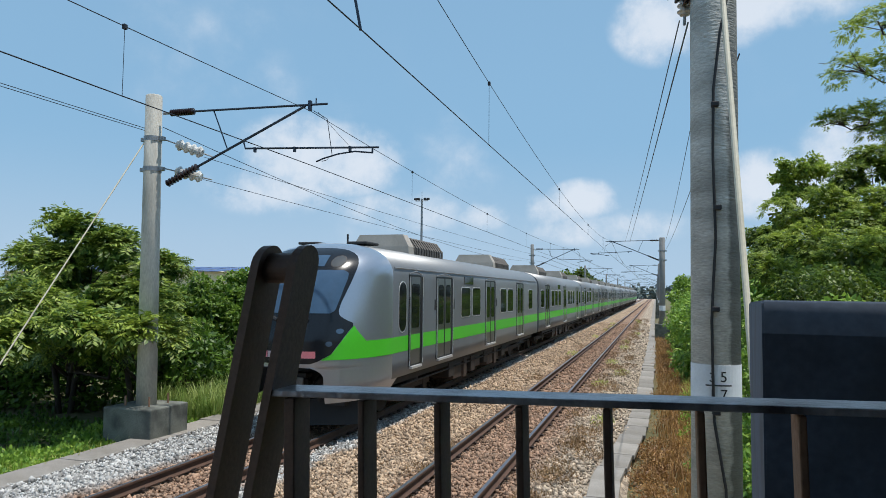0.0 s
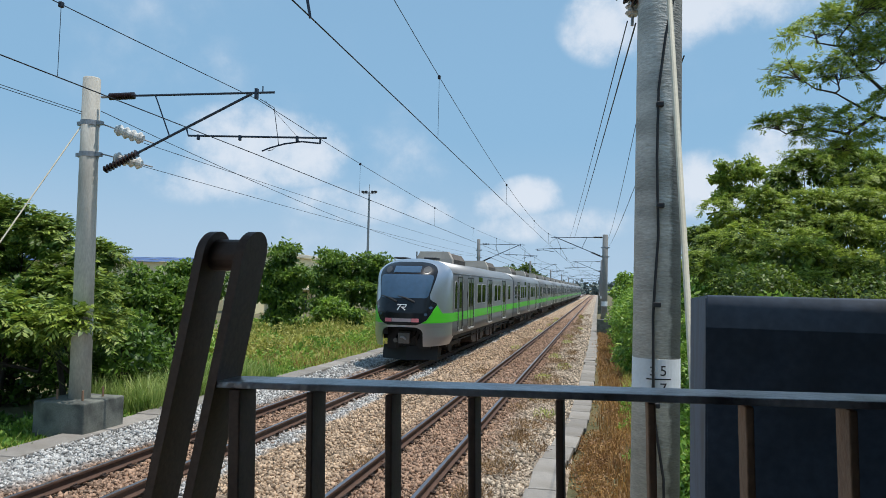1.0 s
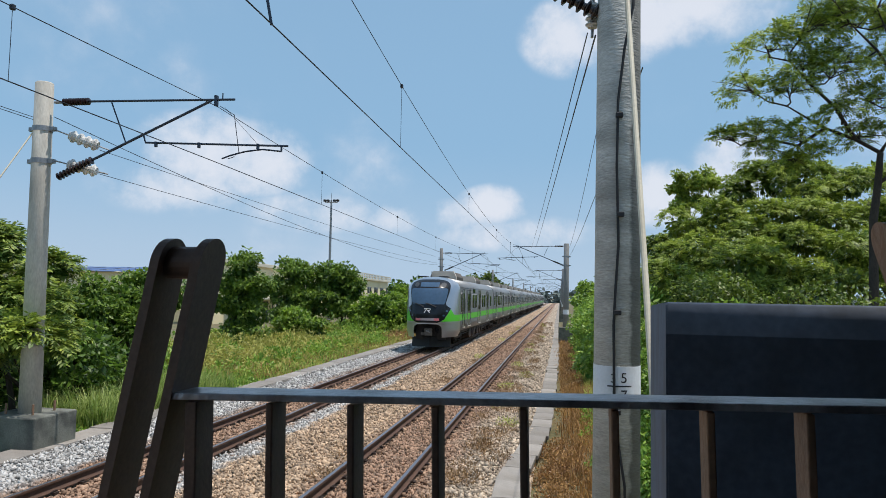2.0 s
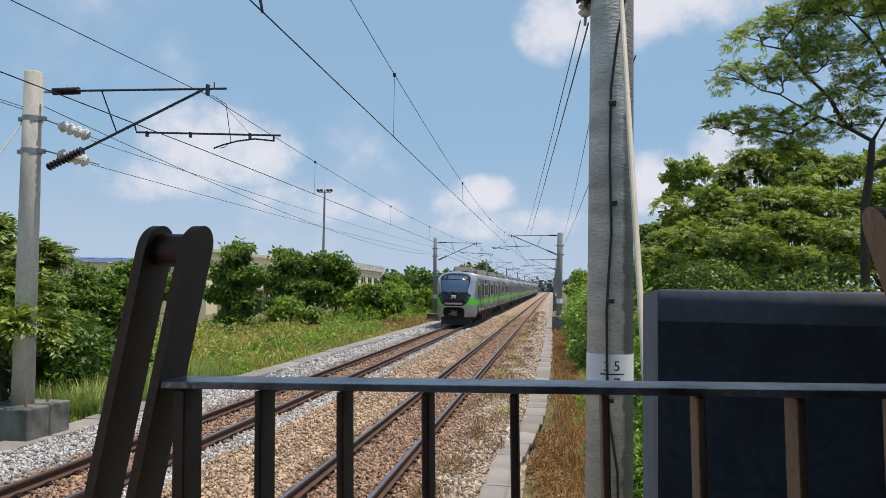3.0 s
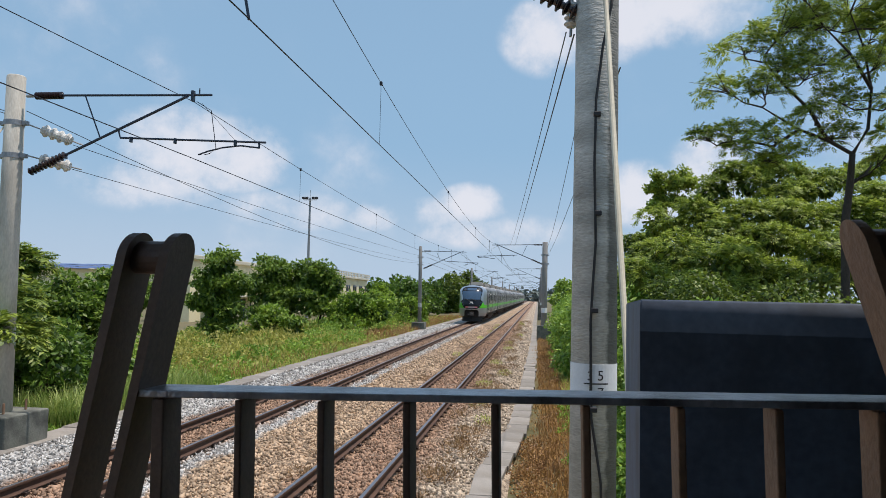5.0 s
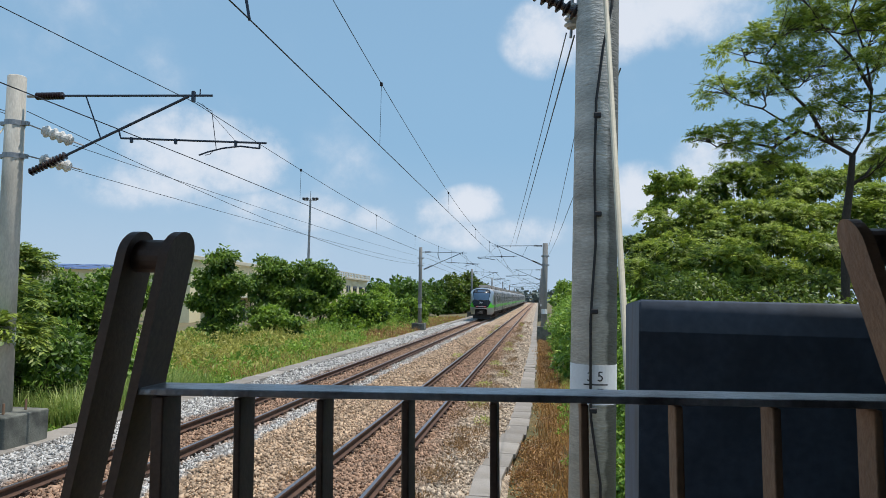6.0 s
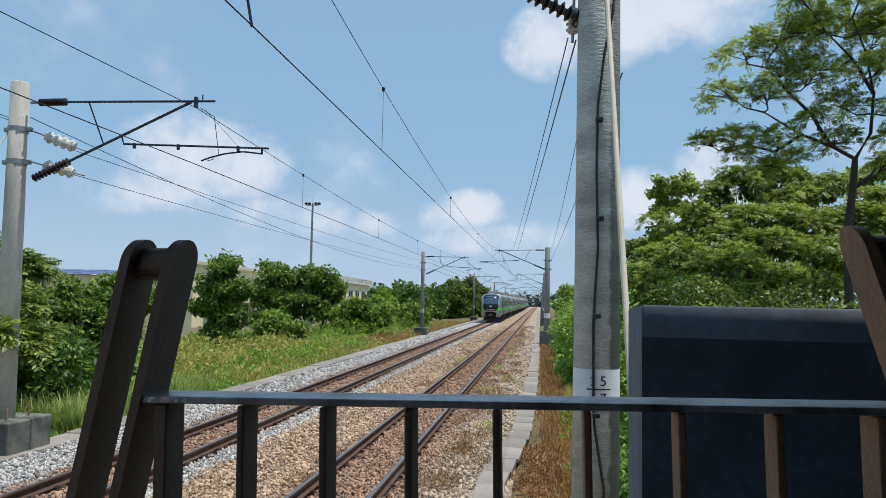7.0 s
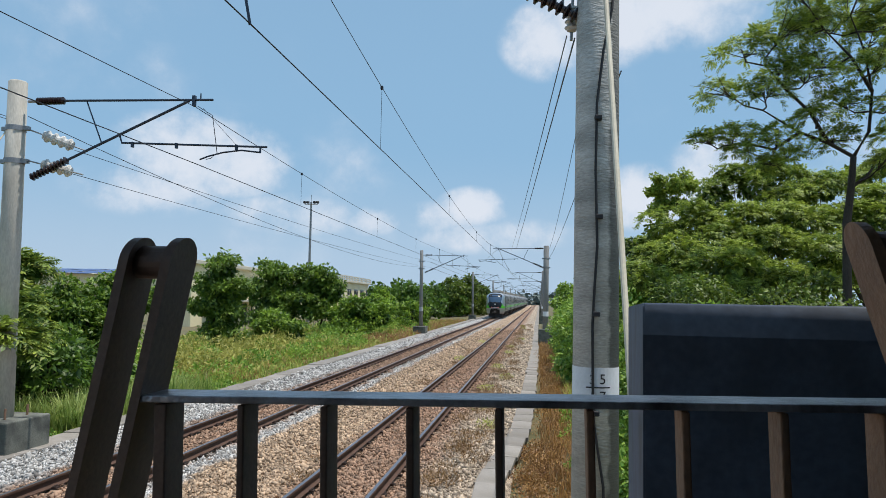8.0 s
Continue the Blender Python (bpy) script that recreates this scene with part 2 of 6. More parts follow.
M = dict(
    concrete=mat("pole_concrete", (0.58, 0.56, 0.495), 0.85, var=0.25, scale=3, fine=40, bump=0.25, dirt=(0.22, 0.20, 0.165), dirt_amount=0.75, stretch=(1, 1, 0.3)),
    grey_pole=mat("grey_pole_concrete", (0.27, 0.27, 0.265), 0.85, var=0.25, scale=3, fine=40, bump=0.2, dirt=(0.16, 0.16, 0.15), dirt_amount=0.5, stretch=(1, 1, 0.3)),
    ringed=near_pole_mat(),
    faded=mat("faded_band", (0.43, 0.45, 0.45), 0.75, var=0.15, scale=6, fine=50, bump=0.1, dirt=(0.3, 0.3, 0.28), dirt_amount=0.6),
    slab=mat("slab_concrete", (0.265, 0.245, 0.22), 0.9, var=0.25, scale=4, fine=50, bump=0.3, dirt=(0.16, 0.14, 0.11), dirt_amount=0.5, rand=0.18),
    block=mat("mossy_concrete", (0.16, 0.168, 0.145), 0.9, var=0.4, scale=3, fine=40, bump=0.3, dirt=(0.04, 0.044, 0.04), dirt_amount=0.95, dirt_scale=2.2),
    cabinet=mat("dark_concrete", (0.085, 0.112, 0.158), 0.7, var=0.3, scale=4, fine=45, bump=0.04, dirt=(0.045, 0.05, 0.056), dirt_amount=0.8, dirt_scale=3.5),
    white=mat("white_paint", (0.84, 0.86, 0.88), 0.6, var=0.08, scale=6, fine=50, bump=0.05, dirt=(0.45, 0.45, 0.43), dirt_amount=0.4),
    ink=mat("black_paint", (0.02, 0.02, 0.022), 0.6, var=0.3, bump=0),
    rail_side=mat("rusted_rail", (0.095, 0.052, 0.035), 0.75, metal=0.2, var=0.3, scale=6, fine=70, bump=0.2),
    rail_top=mat("worn_rail_top", (0.26, 0.25, 0.27), 0.38, metal=0.85, var=0.15, scale=3, fine=30, bump=0.03),
    clip=mat("rusted_clip", (0.05, 0.032, 0.025), 0.8, metal=0.2, var=0.3),
    sleeper=mat("sleeper_concrete", (0.22, 0.16, 0.115), 0.9, var=0.25, scale=6, fine=60, bump=0.3, dirt=(0.16, 0.09, 0.06), dirt_amount=0.7, rand=0.15),
    post=mat("brown_black_steel", (0.17, 0.108, 0.082), 0.5, metal=0.1, var=0.25, scale=9, fine=120, bump=0.08, dirt=(0.15, 0.10, 0.075), dirt_amount=0.6, dirt_scale=6),
    iron=mat("old_steel", (0.070, 0.050, 0.042), 0.5, metal=0.3, var=0.25, scale=9, fine=120, bump=0.08, dirt=(0.09, 0.05, 0.03), dirt_amount=0.5, dirt_scale=5),
    rusty=mat("brown_steel", (0.30, 0.175, 0.11), 0.6, metal=0.2, var=0.3, scale=9, fine=80, bump=0.2, dirt=(0.12, 0.08, 0.06), dirt_amount=0.6, dirt_scale=5),
    galv=mat("galvanised", (0.30, 0.31, 0.32), 0.5, metal=0.7, var=0.2, scale=6, fine=60, bump=0.1),
    tube=mat("dark_blue_steel", (0.035, 0.05, 0.075), 0.45, metal=0.4, var=0.25, scale=6, fine=50, bump=0.05),
    wire=mat("wire", (0.025, 0.03, 0.04), 0.5, metal=0.3, var=0.2, bump=0),
    brown_ins=mat("brown_porcelain", (0.022, 0.012, 0.012), 0.25, var=0.2, bump=0, coat=0.3),
    white_ins=mat("grey_porcelain", (0.66, 0.66, 0.62), 0.35, var=0.12, scale=14, fine=60, bump=0.03, dirt=(0.3, 0.27, 0.24), dirt_amount=0.6),
    # worn steel, its blue-grey base lightened to stand in for reflected sky
    worn=mat("worn_steel_sky_sheen", (0.42, 0.42, 0.45), 0.34, metal=0.4, var=0.3, scale=14, fine=90, bump=0.2, dirt=(0.05, 0.04, 0.042), dirt_amount=0.85, dirt_scale=9),
    guy=mat("ivory_guard", (0.62, 0.57, 0.44), 0.6, var=0.12, scale=5, fine=40, bump=0.05, dirt=(0.4, 0.35, 0.26), dirt_amount=0.5),
    silver=mat("silver_body", (0.235, 0.248, 0.258), 0.45, metal=0.35, var=0.05, scale=1.5, fine=20, bump=0.02, dirt=(0.22, 0.22, 0.215), dirt_amount=0.5, dirt_scale=0.9),
    door_steel=mat("brushed_door_steel", (0.15, 0.155, 0.16), 0.28, metal=0.7, var=0.12, scale=2, fine=25, bump=0.03),
    silver_paint=mat("silver_front", (0.43, 0.47, 0.53), 0.28, metal=0.75, var=0.04, scale=1.5, fine=20, bump=0.0, coat=0.4),
    green=mat("green_stripe", (0.075, 0.55, 0.025), 0.4, var=0.05, scale=1.5, fine=20, bump=0.0, coat=0.2),
    mask=mat("black_front", (0.010, 0.012, 0.016), 0.22, var=0.2, scale=3, fine=30, bump=0.0, spec=0.4),
    glass=mat("dark_glass", (0.008, 0.010, 0.011), 0.05, var=0.2, scale=2, fine=20, bump=0.0, spec=0.12),
    screen=mat("windscreen", (0.045, 0.09, 0.155), 0.06, var=0.15, scale=1.2, fine=6, bump=0.0, spec=0.7, coat=0.4),
    rubber=mat("rubber", (0.015, 0.015, 0.016), 0.6, var=0.2, bump=0),
    under=mat("underfloor", (0.017, 0.014, 0.012), 0.75, metal=0.1, var=0.35, scale=3, fine=30, bump=0.2, dirt=(0.055, 0.03, 0.018), dirt_amount=0.6),
    brown_box=mat("brown_underfloor_box", (0.055, 0.032, 0.022), 0.7, var=0.3, scale=3, fine=30, bump=0.15, dirt=(0.03, 0.022, 0.018), dirt_amount=0.7),
    alu=mat("bright_aluminium", (0.72, 0.72, 0.72), 0.35, metal=0.5, var=0.1, bump=0.02),
    roofbox=mat("beige_roof_unit", (0.43, 0.39, 0.34), 0.6, var=0.12, scale=2, fine=25, bump=0.05, dirt=(0.25, 0.22, 0.18), dirt_amount=0.5),
    vent=mat("sooty_vent", (0.05, 0.05, 0.052), 0.7, metal=0.3, var=0.4, scale=8, fine=50, bump=0.2),
    roof=mat("train_roof", (0.28, 0.275, 0.265), 0.6, var=0.15, scale=2, fine=25, bump=0.05, dirt=(0.2, 0.18, 0.16), dirt_amount=0.6),
    pink=mat("tail_lamp_red", (0.75, 0.22, 0.25), 0.3, var=0.1, bump=0, coat=0.3),
    lamp_bar=mat("pale_lamp_bar", (0.50, 0.40, 0.42), 0.3, var=0.1, bump=0, coat=0.3),
    lamp=mat("lamp_glass", (0.055, 0.065, 0.075), 0.5, var=0.15, bump=0, spec=0.15),
    bark=mat("bark", (0.055, 0.042, 0.033), 0.9, var=0.4, scale=6, fine=40, bump=0.6, stretch=(1, 1, 0.3)),
    ground=mat("earth_and_turf", (0.115, 0.11, 0.05), 0.95, var=0.4, scale=0.35, fine=6, bump=0.6, dirt=(0.17, 0.12, 0.07), dirt_amount=0.7, dirt_scale=0.25, world_space=True),
    leaf_l=leaf_mat("leaves_dark", (0.045, 0.12, 0.016), (0.33, 0.49, 0.055)),
    slat=mat("grey_brown_slat", (0.16, 0.145, 0.13), 0.6, metal=0.2, var=0.3, scale=6, fine=40, bump=0.05),
    leaf_f=leaf_mat("leaves_pinnate", (0.042, 0.11, 0.017), (0.38, 0.47, 0.07), 0.3),
    leaf_r=leaf_mat("leaves_fern", (0.06, 0.135, 0.018), (0.47, 0.57, 0.09), 0.42),
    reed=leaf_mat("reed_blades", (0.14, 0.26, 0.04), (0.46, 0.54, 0.17)),
    leaf_y=leaf_mat("leaves_garden", (0.034, 0.09, 0.014), (0.24, 0.37, 0.048)),
    leaf_m=leaf_mat("leaves_meadow", (0.20, 0.24, 0.036), (0.58, 0.54, 0.15)),
    leaf_v=leaf_mat("leaves_vine", (0.10, 0.23, 0.03), (0.36, 0.52, 0.08)),
    # leaf_d, leaf_w: dark foliage; as inner crown fill they carry painted shade
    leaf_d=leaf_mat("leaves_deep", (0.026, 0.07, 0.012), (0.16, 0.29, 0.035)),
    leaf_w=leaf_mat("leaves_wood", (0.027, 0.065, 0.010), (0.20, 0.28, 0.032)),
    grass=leaf_mat("grass_blades", (0.23, 0.33, 0.045), (0.60, 0.60, 0.17)),
    dry=leaf_mat("dry_weeds", (0.20, 0.098, 0.04), (0.48, 0.275, 0.09), 0.25),
    dead=leaf_mat("dead_tufts", (0.14, 0.08, 0.042), (0.38, 0.235, 0.105), 0.2),
    cream=mat("cream_wall", (0.84, 0.74, 0.48), 0.8, var=0.08, scale=0.4, fine=5, bump=0.05, dirt=(0.56, 0.50, 0.38), dirt_amount=0.5, dirt_scale=0.2),
    sheet=mat("roof_sheet", (0.60, 0.56, 0.45), 0.6, var=0.1, scale=0.4, fine=5, bump=0.05),
    blue_sheet=mat("blue_roof_sheet", (0.07, 0.12, 0.27), 0.5, var=0.1, scale=0.4, fine=5, bump=0.05),
    # grey-blue instead of leaf green: air haze painted into the far woods
    hazed_green=mat("haze_tinted_wood", (0.15, 0.19, 0.18), 0.95, var=0.4, scale=0.3, fine=2, bump=0.8),
    stone_far=ballast_mat("ballast_bed", True),
    stone=ballast_mat("ballast_stone", False),
    plaster=mat("enclosure_plaster", (0.09, 0.088, 0.085), 0.8, var=0.1, scale=2, fine=30, bump=0.1),
    platform=mat("platform_concrete", (0.12, 0.118, 0.112), 0.9, var=0.2, scale=2, fine=30, bump=0.2),
)
rng = np.random.default_rng(7)


# ---- builders ----
def part(name, bm, material, parent=None, label="", smooth=False):
    me = bpy.data.meshes.new(name)
    bmesh.ops.recalc_face_normals(bm, faces=bm.faces)
    if smooth:
        for f in bm.faces:
            f.smooth = True
    bm.to_mesh(me)
    bm.free()
    me.materials.append(material)
    ob = new(name, me)
    ob.parent = parent
    if label:
        tagged(ob, label)
    return ob


def np_mesh(name, verts, faces, material, parent=None, smooth=False):
    """A mesh object from arrays: verts n x 3, faces m x k."""
    me = bpy.data.meshes.new(name)
    n, (m, k) = len(verts), faces.shape
    me.vertices.add(n)
    me.vertices.foreach_set("co", np.ascontiguousarray(verts, dtype=np.float32).ravel())
    me.loops.add(m * k)
    me.loops.foreach_set("vertex_index", np.ascontiguousarray(faces, dtype=np.int32).ravel())
    me.polygons.add(m)
    me.polygons.foreach_set("loop_start", np.arange(0, m * k, k, dtype=np.int32))
    me.polygons.foreach_set("loop_total", np.full(m, k, dtype=np.int32))
    if smooth:
        me.polygons.foreach_set("use_smooth", np.ones(m, dtype=bool))
    me.update(calc_edges=True)
    me.validate()
    me.materials.append(material)
    ob = new(name, me)
    ob.parent = parent
    return ob


def bx(bm, x0, x1, y0, y1, z0, z1, bevel=0.0):
    g = bmesh.ops.create_cube(bm, size=1.0, matrix=Matrix.Translation(((x0 + x1) / 2, (y0 + y1) / 2, (z0 + z1) / 2)) @ Matrix.Diagonal((x1 - x0, y1 - y0, z1 - z0, 1)))
    if bevel:
        es = list({e for v in g["verts"] for e in v.link_edges})
        bmesh.ops.bevel(bm, geom=es, offset=bevel, segments=2, affect="EDGES", profile=0.5)
    return bm


def box(x0, x1, y0, y1, z0, z1, bevel=0.0):
    return bx(bmesh.new(), x0, x1, y0, y1, z0, z1, bevel)


def tube(bm, pts, radii, seg=8, caps=True):
    """A round bar through pts; radii: one number or one each."""
    pts = [Vector(p) for p in pts]
    if not isinstance(radii, (list, tuple)):
        radii = [radii] * len(pts)
    rings = []
    for i, p in enumerate(pts):
        d = (pts[min(i + 1, len(pts) - 1)] - pts[max(i - 1, 0)]).normalized()
        a = d.cross(Vector((0, 0, 1)) if abs(d.z) < 0.9 else Vector((1, 0, 0))).normalized()
        b = d.cross(a)
        rings.append([bm.verts.new(p + (a * math.cos(q) + b * math.sin(q)) * radii[i]) for q in [2 * math.pi * k / seg for k in range(seg)]])
    for r, s in zip(rings, rings[1:]):
        for k in range(seg):
            bm.faces.new((r[k], r[(k + 1) % seg], s[(k + 1) % seg], s[k]))
    if caps:
        bm.faces.new(rings[0][::-1])
        bm.faces.new(rings[-1])
    return bm


def rod(pts, radii, seg=8):
    return tube(bmesh.new(), pts, radii, seg)


def ribbed(a, b, core, fin, count):
    """A ribbed insulator from a to b."""
    a, b = Vector(a), Vector(b)
    pts, rad = [a], [core]
    for i in range(count):
        for f, r in ((0.15, core), (0.45, fin), (0.6, fin), (0.85, core)):
            pts.append(a.lerp(b, (i + f) / count))
            rad.append(r)
    pts.append(b)
    rad.append(core)
    return rod(pts, rad, 12)


def empty(name, m=None):
    ob = new(name)
    ob.empty_display_size = 0.2
    if m is not None:
        ob.matrix_world = m
    return ob


def lathe(bm, profile, seg=20, centre=(0, 0)):
    rings = []
    for r, z in profile:
        rings.append([bm.verts.new((centre[0] + r * math.cos(2 * math.pi * k / seg), centre[1] + r * math.sin(2 * math.pi * k / seg), z)) for k in range(seg)])
    for r, s in zip(rings, rings[1:]):
        for k in range(seg):
            bm.faces.new((r[k], r[(k + 1) % seg], s[(k + 1) % seg], s[k]))
    bm.faces.new(rings[0][::-1])
    bm.faces.new(rings[-1])
    return bm


# ---- ground, ballast bed ----
TRACKS = (-2.96, -6.80)
BED = -0.215


def make_ground():
    xs = np.array([-2500, -600, -200, -90, -50, -34, -26, -21, -17, -14, -12, -11, -10.3, -9.9, -9.5, -5, -0.6, 0.1, 0.6, 1.2, 2, 3, 5, 8, 12, 20, 40, 90, 250, 700, 2500.0])
    ys = np.concatenate([[-2500, -600, -150, -40, -10], np.arange(0, 130, 2.5), [140, 160, 190, 240, 320, 500, 900, 2500.0]])
    V = []
    for y in ys:
        for x in xs:
            z = -0.42
            if x < -10:
                z += -0.25 * min(1, (-10 - x) / 8) + 0.22 * noise.noise((x * 0.21, y * 0.17, 0.3)) * min(1, (-10 - x) / 2)
            elif x > 0.3:
                z += 0.12 * noise.noise((x * 0.5, y * 0.3, 3.3)) + 0.25 * min(1, max(0, x - 0.6) / 4)
            V.append((x, y, z))
    n = len(xs)
    F = [(j * n + i, j * n + i + 1, (j + 1) * n + i + 1, (j + 1) * n + i) for j in range(len(ys) - 1) for i in range(n - 1)]
    g = np_mesh("ground", np.array(V), np.array(F), M["ground"], smooth=True)
    tagged(g, "rough green turf and bare earth beside the railway", "ground", kind="structure")
    # ballast bed, slightly heaped, from shoulder to shoulder
    xs = np.linspace(-9.44, -0.45, 60)
    ys = np.concatenate([np.arange(-12, 70, 0.25), np.arange(70, 260, 4), [300, 400, 600, 900.0]])
    X, Y = np.meshgrid(xs, ys)
    Z = np.full_like(X, BED)
    for j in range(X.shape[0]):
        for i in range(X.shape[1]):
            Z[j, i] += 0.03 * noise.noise((X[j, i] * 1.3, Y[j, i] * 1.1, 0)) + 0.02 * noise.noise((X[j, i] * 5, Y[j, i] * 5, 1))
    for c in TRACKS:
        for r in (c - 0.566, c + 0.566):
            Z -= 0.02 * np.exp(-((X - r) / 0.12) ** 2)
    Z += 0.10 * np.exp(-((X + 5.1) / 0.45) ** 2)
    Z[:, 0] -= 0.15
    Z[:, -1] -= 0.15
    V = np.stack([X, Y, Z], -1).reshape(-1, 3)
    n, m = X.shape[1], X.shape[0]
    idx = np.arange(n * m).reshape(m, n)
    F = np.stack([idx[:-1, :-1], idx[:-1, 1:], idx[1:, 1:], idx[1:, :-1]], -1).reshape(-1, 4)
    b = np_mesh("ballast_bed", V, F, M["stone_far"])
    tagged(b, "crushed stone track bed, rust-brown between the rails", "ballast", kind="structure")


def make_stones():
    """Loose stones over the nearer stretch of the bed."""
    def scatter(n, y0, y1, size, x1=-0.5):
        x = rng.uniform(-9.43, x1, n)
        y = y0 + (y1 - y0) * rng.uniform(0, 1, n) ** 1.15
        s = size * np.clip(rng.lognormal(-0.08, 0.38, n), 0.4, 2.0)
        keep = ~((x > -1.04) & (y < 13.7)) & ~((x > -0.82) & (y < 15.9)) & ~((x > -0.6) & (y < 36))
        for c in TRACKS:
            for r in (c - 0.566, c + 0.566):
                keep &= np.abs(x - r) > 0.075
        return x[keep], y[keep], s[keep]
    sets = [scatter(58000, 9.0, 21, 0.048), scatter(17000, 21, 40, 0.058), scatter(13000, 40, 72, 0.085), scatter(4500, 6.6, 9.0, 0.046, -6.3)]
    x, y, s = (np.concatenate(q) for q in zip(*sets))
    n = len(x)
    corners = np.array([(1, 0, 0), (-1, 0, 0), (0, 1, 0), (0, -1, 0), (0, 0, 1), (0, 0, -1)], float)
    P = (corners[None] + rng.uniform(-0.42, 0.42, (n, 6, 3))) * s[:, None, None] * 0.62
    P *= rng.uniform(0.65, 1.2, (n, 1, 3))
    q = rng.normal(size=(n, 4))
    q /= np.linalg.norm(q, axis=1, keepdims=True)
    w, a, b, c = q.T
    R = np.stack([1 - 2 * (b * b + c * c), 2 * (a * b - c * w), 2 * (a * c + b * w), 2 * (a * b + c * w), 1 - 2 * (a * a + c * c), 2 * (b * c - a * w),
                  2 * (a * c - b * w), 2 * (b * c + a * w), 1 - 2 * (a * a + b * b)], -1).reshape(n, 3, 3)
    P = np.einsum("nij,nkj->nki", R, P)
    z = BED + rng.uniform(-0.012, 0.035, n) + 0.10 * np.exp(-((x + 5.1) / 0.45) ** 2)
    P += np.stack([x, y, z], -1)[:, None]
    tri = np.array([(0, 2, 4), (2, 1, 4), (1, 3, 4), (3, 0, 4), (2, 0, 5), (1, 2, 5), (3, 1, 5), (0, 3, 5)])
    F = (np.arange(n)[:, None, None] * 6 + tri[None]).reshape(-1, 3)
    st = np_mesh("loose_ballast", P.reshape(-1, 3), F, M["stone"])
    tagged(st, "angular rust-brown and pale grey ballast stones", "ballast", kind="stuff")


def make_tracks():
    prof = [(-0.0635, 0), (-0.0635, 0.012), (-0.02, 0.03), (-0.009, 0.045), (-0.009, 0.105), (-0.034, 0.118), (-0.034, 0.145), (-0.028, 0.153),
            (0.028, 0.153), (0.034, 0.145), (0.034, 0.118), (0.009, 0.105), (0.009, 0.045), (0.02, 0.03), (0.0635, 0.012), (0.0635, 0)]
    prof = [(a, b - 0.153) for a, b in prof]
    sl = bmesh.new()
    bx(sl, -1.0, 1.0, -0.11, 0.11, -0.12, 0.0, 0.015)
    sl_me = bpy.data.meshes.new("sleeper")
    sl.to_mesh(sl_me)
    sl.free()
    sl_me.materials.append(M["sleeper"])
    cl = bmesh.new()
    bx(cl, -0.035, 0.05, -0.045, 0.045, 0, 0.028)
    tube(cl, [(0.0, -0.05, 0.035), (0.02, -0.03, 0.05), (0.02, 0.03, 0.05), (0.0, 0.05, 0.035)], 0.011, 4)
    cl_me = bpy.data.meshes.new("rail_clip")
    cl.to_mesh(cl_me)
    cl.free()
    cl_me.materials.append(M["clip"])
    for c in TRACKS:
        tr = empty("railway_track", pose(c, 0, 0))
        tagged(tr, "narrow-gauge railway track with rusted rails on ballast", "track", "parallel railway tracks")
        for k in range(95):
            s = new("sleeper", sl_me)
            s.parent = tr
            s.matrix_basis = pose(rng.normal(0, 0.01), 6.4 + 0.6 * k, (-0.206 if k < 30 else -0.245) + rng.normal(0, 0.006), 0, 0, rng.normal(0, 0.4))
        for side in (-1, 1):
            bm = bmesh.new()
            ends = [[bm.verts.new((side * 0.566 + a, y, b)) for a, b in prof] for y in (-12, 900)]
            n = len(prof)
            for i in range(n):
                bm.faces.new((ends[0][i], ends[0][(i + 1) % n], ends[1][(i + 1) % n], ends[1][i]))
            r = part("rail", bm, M["rail_side"], tr)
            r.data.materials.append(M["rail_top"])
            for p in r.data.polygons:
                if p.normal.z > 0.9 and p.center.z > -0.01:
                    p.material_index = 1
            for k in range(70):
                for q in (-1, 1):
                    o = new("rail_clip", cl_me)
                    o.parent = r
                    o.matrix_basis = pose(side * 0.566 + q * 0.085, 6.4 + 0.6 * k, -0.165, 0, 0, 0 if q > 0 else 180)


